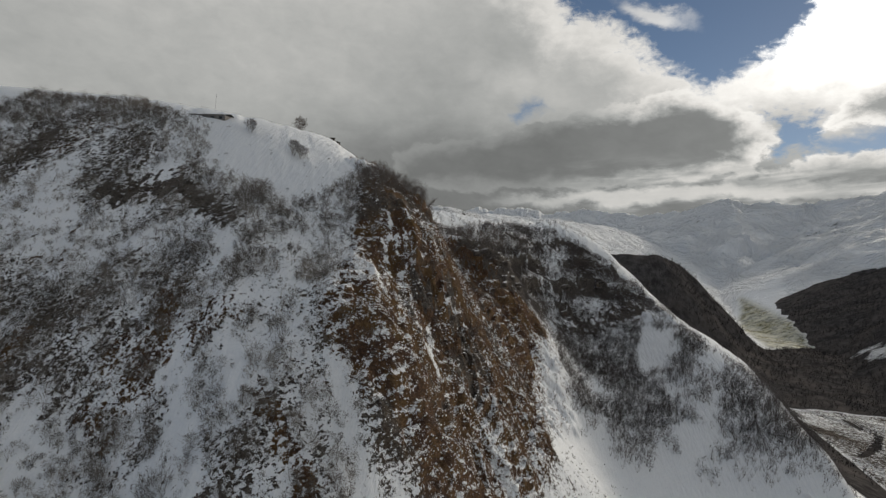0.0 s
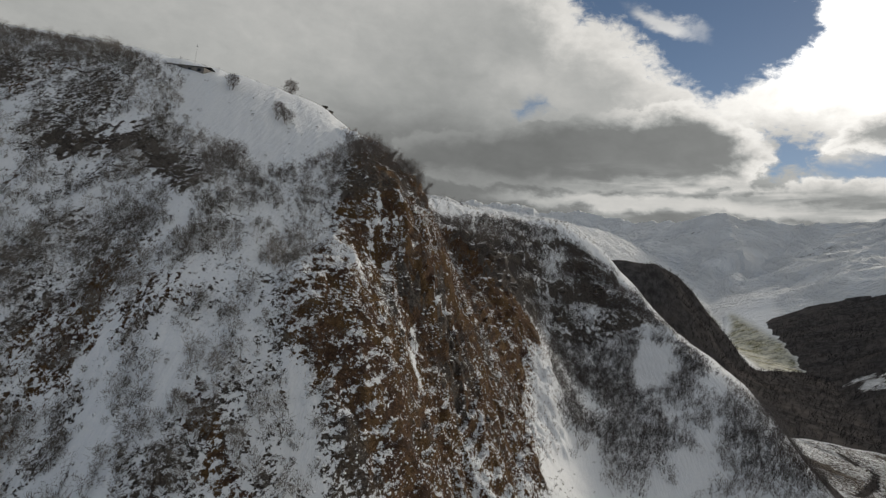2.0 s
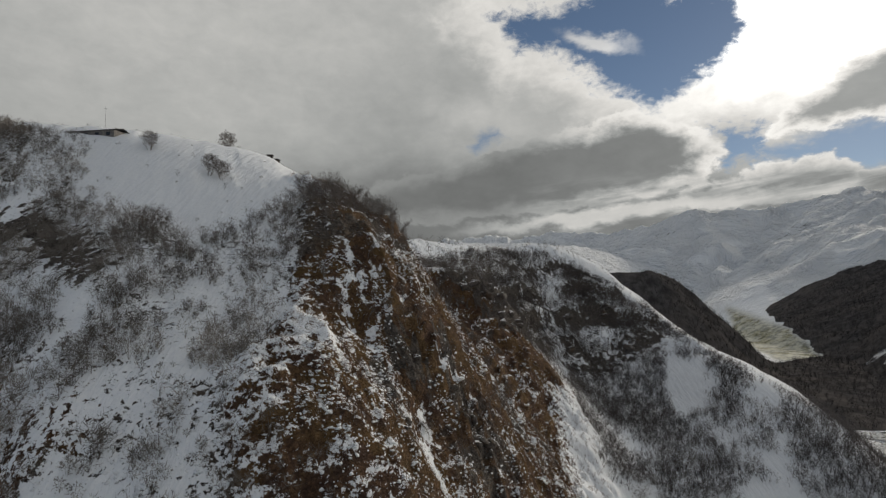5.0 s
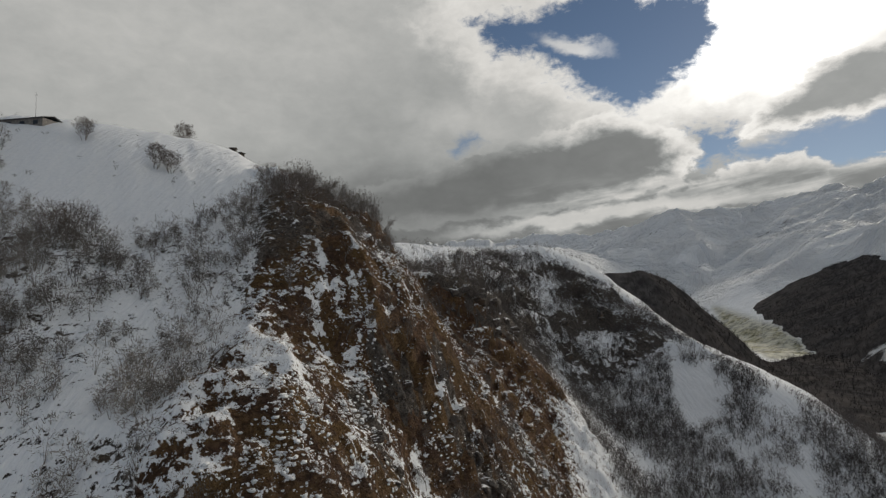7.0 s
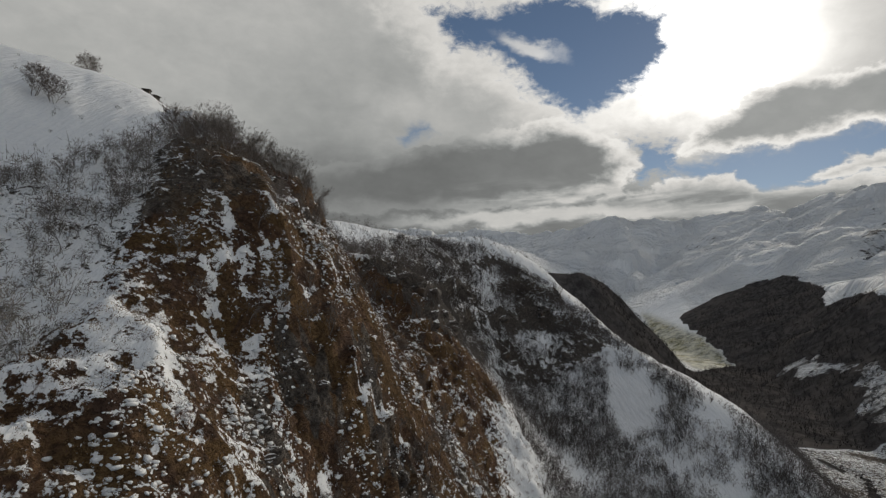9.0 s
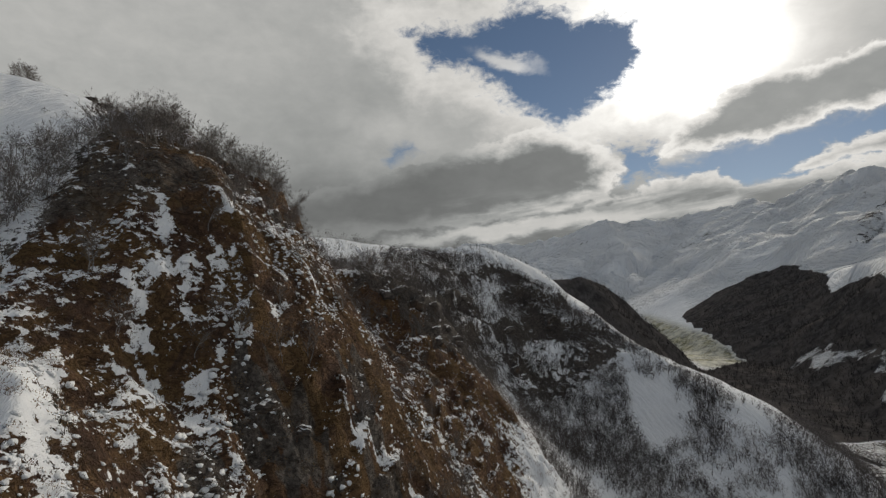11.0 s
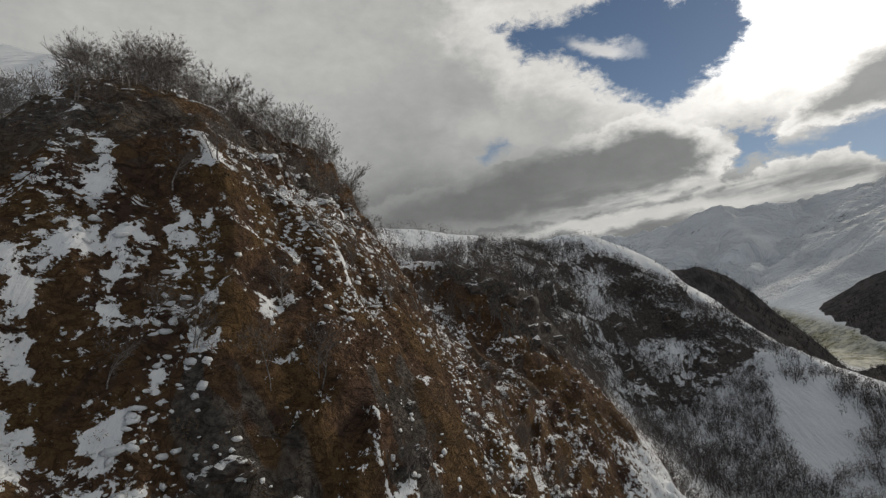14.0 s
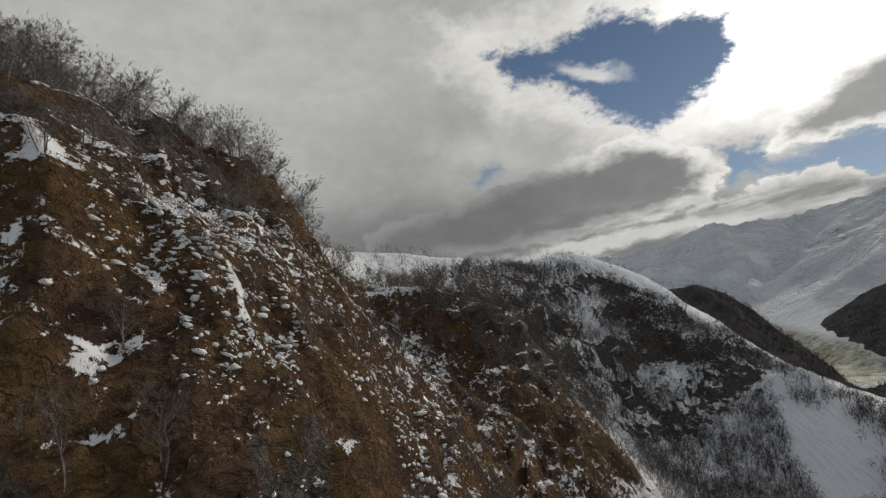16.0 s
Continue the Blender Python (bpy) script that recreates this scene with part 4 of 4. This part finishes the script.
def snow_clumps():
    """Clots of snow lying on ledges, tussocks and bushes."""
    bm = bmesh.new()
    bmesh.ops.create_icosphere(bm, subdivisions=1, radius=1)
    ball = np.array([v.co[:] for v in bm.verts])
    tris = np.array([[v.index for v in f.verts] for f in bm.faces])
    shapes = []
    for k in range(10):
        r = [1 + 0.9 * noise.noise(Vector(p) * 1.7 + Vector((7.3 * k, 0, 0))) + 0.25 * noise.noise(Vector(p) * 3.6 + Vector((0, 5.1 * k, 0))) for p in ball]
        shapes.append(ball * np.array(r)[:, None])
    shapes = np.array(shapes)
    bm.free()

    def clotted(x, y, z):
        spur, plateau, bowl, crest = zones(x, y, z)
        group = fbm(x, y, 5.0, 3, 101) + 0.6 * fbm(x, y, 1.6, 2, 102)
        earth = marked(x, y, SOIL_MARKS, 0 * x)
        flatness = step(3.4, 1.2, steepness(x, y))
        want = np.clip(0.14 + 2.4 * group, 0, 1) * (spur + 0.4 * (1 - spur) * (1 - plateau) * (1 - bowl))
        return np.clip(want * (0.25 + 0.75 * flatness) * (1 - 0.75 * earth), 0, 1)

    x, y, rng = sown(56000, (-60, 26, 42, 150), clotted, 41)
    n = len(x)
    zx, zy = (ground_z(x + 0.6, y) - ground_z(x - 0.6, y)) / 1.2, (ground_z(x, y + 0.6) - ground_z(x, y - 0.6)) / 1.2
    up = np.stack([-zx, -zy, np.ones(n) * 1.3], -1)
    up /= np.linalg.norm(up, axis=1, keepdims=True)
    along = np.stack([-zy, zx, 0 * zx], -1) + rng.normal(0, 0.25, (n, 3)) + np.array([1e-3, 0, 0])
    along -= up * (along * up).sum(1, keepdims=True)
    along /= np.linalg.norm(along, axis=1, keepdims=True)
    down = np.cross(up, along)
    size = 0.07 + 0.25 * rng.random(n) ** 3
    body = shapes[rng.integers(0, 10, n)]
    scale = np.stack([size * rng.uniform(0.9, 1.9, n), size * rng.uniform(0.6, 1.1, n), size * rng.uniform(0.25, 0.42, n)], -1)
    local = body * scale[:, None]
    foot = np.stack([x, y, ground_z(x, y)], -1) + up * (size * 0.08)[:, None]
    verts = foot[:, None] + local[..., :1] * along[:, None] + local[..., 1:2] * down[:, None] + local[..., 2:] * up[:, None]
    faces = (tris[None] + (np.arange(n) * len(ball))[:, None, None]).reshape(-1, 3)
    me = bpy.data.meshes.new("snow_clumps")
    me.vertices.add(n * len(ball))
    me.vertices.foreach_set("co", verts.ravel())
    me.loops.add(faces.size)
    me.loops.foreach_set("vertex_index", faces.ravel().astype(np.int32))
    me.polygons.add(len(faces))
    me.polygons.foreach_set("loop_start", np.arange(0, faces.size, 3))
    me.polygons.foreach_set("use_smooth", np.ones(len(faces), bool))
    me.update(calc_edges=True)
    me.materials.append(snow_material())
    tagged(new("snow_clumps", me), "clots of snow caught on brown ledges and tussocks", "snow", kind="stuff")


def far_forest():
    def wooded(x, y, z):
        return 0.75 * step(0.45, 0.6, cover(x, y, z)[2] + 0.25 * fbm(x, y, 12, 3, 97)) * step(130, 150, x)

    x, y, rng = sown(24000, (130, 560, 200, 740), wooded, 31)
    tall = rng.uniform(2.0, 4.2, len(x))
    me = brush_mesh("valley_forest", x, y, tall, 0.15, 13, 32, FOREST)
    tagged(new("valley_forest", me), "dark bare forest on the steep valley sides", "forest", kind="stuff")


def box(bm, x0, x1, y0, y1, z0, z1):
    v = [bm.verts.new(p) for p in ((x0, y0, z0), (x1, y0, z0), (x1, y1, z0), (x0, y1, z0), (x0, y0, z1), (x1, y0, z1), (x1, y1, z1), (x0, y1, z1))]
    for f in ((0, 3, 2, 1), (4, 5, 6, 7), (0, 1, 5, 4), (1, 2, 6, 5), (2, 3, 7, 6), (3, 0, 4, 7)):
        bm.faces.new([v[i] for i in f])


def part(name, bm, mat, parent, label=""):
    me = bpy.data.meshes.new(name)
    bmesh.ops.recalc_face_normals(bm, faces=bm.faces)
    bm.to_mesh(me)
    bm.free()
    me.materials.append(mat)
    ob = new(name, me)
    ob.parent = parent
    if label:
        ob["label"] = label
    return ob


def plain(name, dark, pale, scale=2.0, rough=0.85):
    s = Shader(name)
    return s.done(s.mix(s.ramp(s.noise(scale, 5), 0.35, 0.7), dark, pale), rough, 0.3)


def long_house():
    """The long low building on the brink, with a shallow roof."""
    wall, roofing, glass = plain("weathered_plaster", (0.16, 0.15, 0.14), (0.27, 0.25, 0.23)), plain("grey_roof_sheet", (0.09, 0.09, 0.09), (0.17, 0.165, 0.16)), plain("dark_glass", (0.02, 0.022, 0.025), (0.04, 0.042, 0.045), 1, 0.2)
    home = tagged(new("mountain_hut"), "long low grey hut with a shallow roof on the snow", "building")
    bm = bmesh.new()
    box(bm, -7, 7, -2.6, 2.6, -1.5, 2.1)
    part("wall", bm, wall, home)
    bm = bmesh.new()
    for side in (-1, 1):
        a = [(-7.5, 3.1 * side, 2.0), (7.5, 3.1 * side, 2.0), (7.5, 0, 2.9), (-7.5, 0, 2.9)]
        low, top = [bm.verts.new(p) for p in a], [bm.verts.new((p[0], p[1], p[2] + 0.14)) for p in a]
        bm.faces.new(low), bm.faces.new(top)
        for i in range(4):
            bm.faces.new((low[i], low[(i + 1) % 4], top[(i + 1) % 4], top[i]))
    part("roof", bm, roofing, home, "grey sheet-metal roof with a little snow")
    for k in range(4):
        bm = bmesh.new()
        box(bm, -5.6 + 3.4 * k, -4.4 + 3.4 * k, -2.66, -2.6, 0.7, 1.6)
        part("window", bm, glass, home)
    home.matrix_basis = Matrix.LocRotScale((-99.5, 133.5, float(ground_z(-99.5, 133.5)[0]) - 2.5), Euler((0, 0, radians(-8))), None)
    mast = tagged(new("mast"), "thin grey metal mast beside the hut", "mast")
    bm = bmesh.new()
    bmesh.ops.create_cone(bm, cap_ends=True, segments=8, radius1=0.045, radius2=0.02, depth=7, matrix=Matrix.Translation((0, 0, 3)))
    part("pole", bm, roofing, mast)
    bm = bmesh.new()
    box(bm, -0.4, 0.4, -0.025, 0.025, 5.6, 5.66)
    part("cross_arm", bm, roofing, mast)
    mast.matrix_basis = stand(-103, 141, 0.3)
    timber = plain("dark_timber", (0.03, 0.026, 0.022), (0.075, 0.063, 0.052))
    for x, y, w, h, turn in ((-63.5, 163, 1.5, 0.8, 0.2), (-60.8, 161.8, 0.9, 0.6, -0.3)):
        shed = tagged(new("lookout_shed"), "small dark timber shed on the snowy crest", "shed", "sheds on the crest")
        bm = bmesh.new()
        box(bm, -w / 2, w / 2, -0.8, 0.8, -0.6, h)
        part("wall", bm, timber, shed)
        bm = bmesh.new()
        box(bm, -w / 2 - 0.25, w / 2 + 0.25, -1.05, 1.05, h, h + 0.14)
        part("roof", bm, timber, shed)
        shed.matrix_basis = stand(x, y, turn)


RUSSET = bark_material("russet_twigs", (0.10, 0.058, 0.043), (0.25, 0.16, 0.125), 0.3)
SCRUB = bark_material("grey_birch_scrub", (0.085, 0.075, 0.07), (0.21, 0.19, 0.18), 0.05)
STRAW = bark_material("dry_straw", (0.14, 0.092, 0.053), (0.33, 0.226, 0.12), 0.3)
HEATH = bark_material("dark_heath", (0.055, 0.036, 0.027), (0.16, 0.105, 0.078), 0.3)
FOREST = bark_material("dark_bare_forest", (0.04, 0.037, 0.037), (0.11, 0.10, 0.098), 0.03)
plants()
brush()
far_forest()
rocks()
snow_clumps()
long_house()
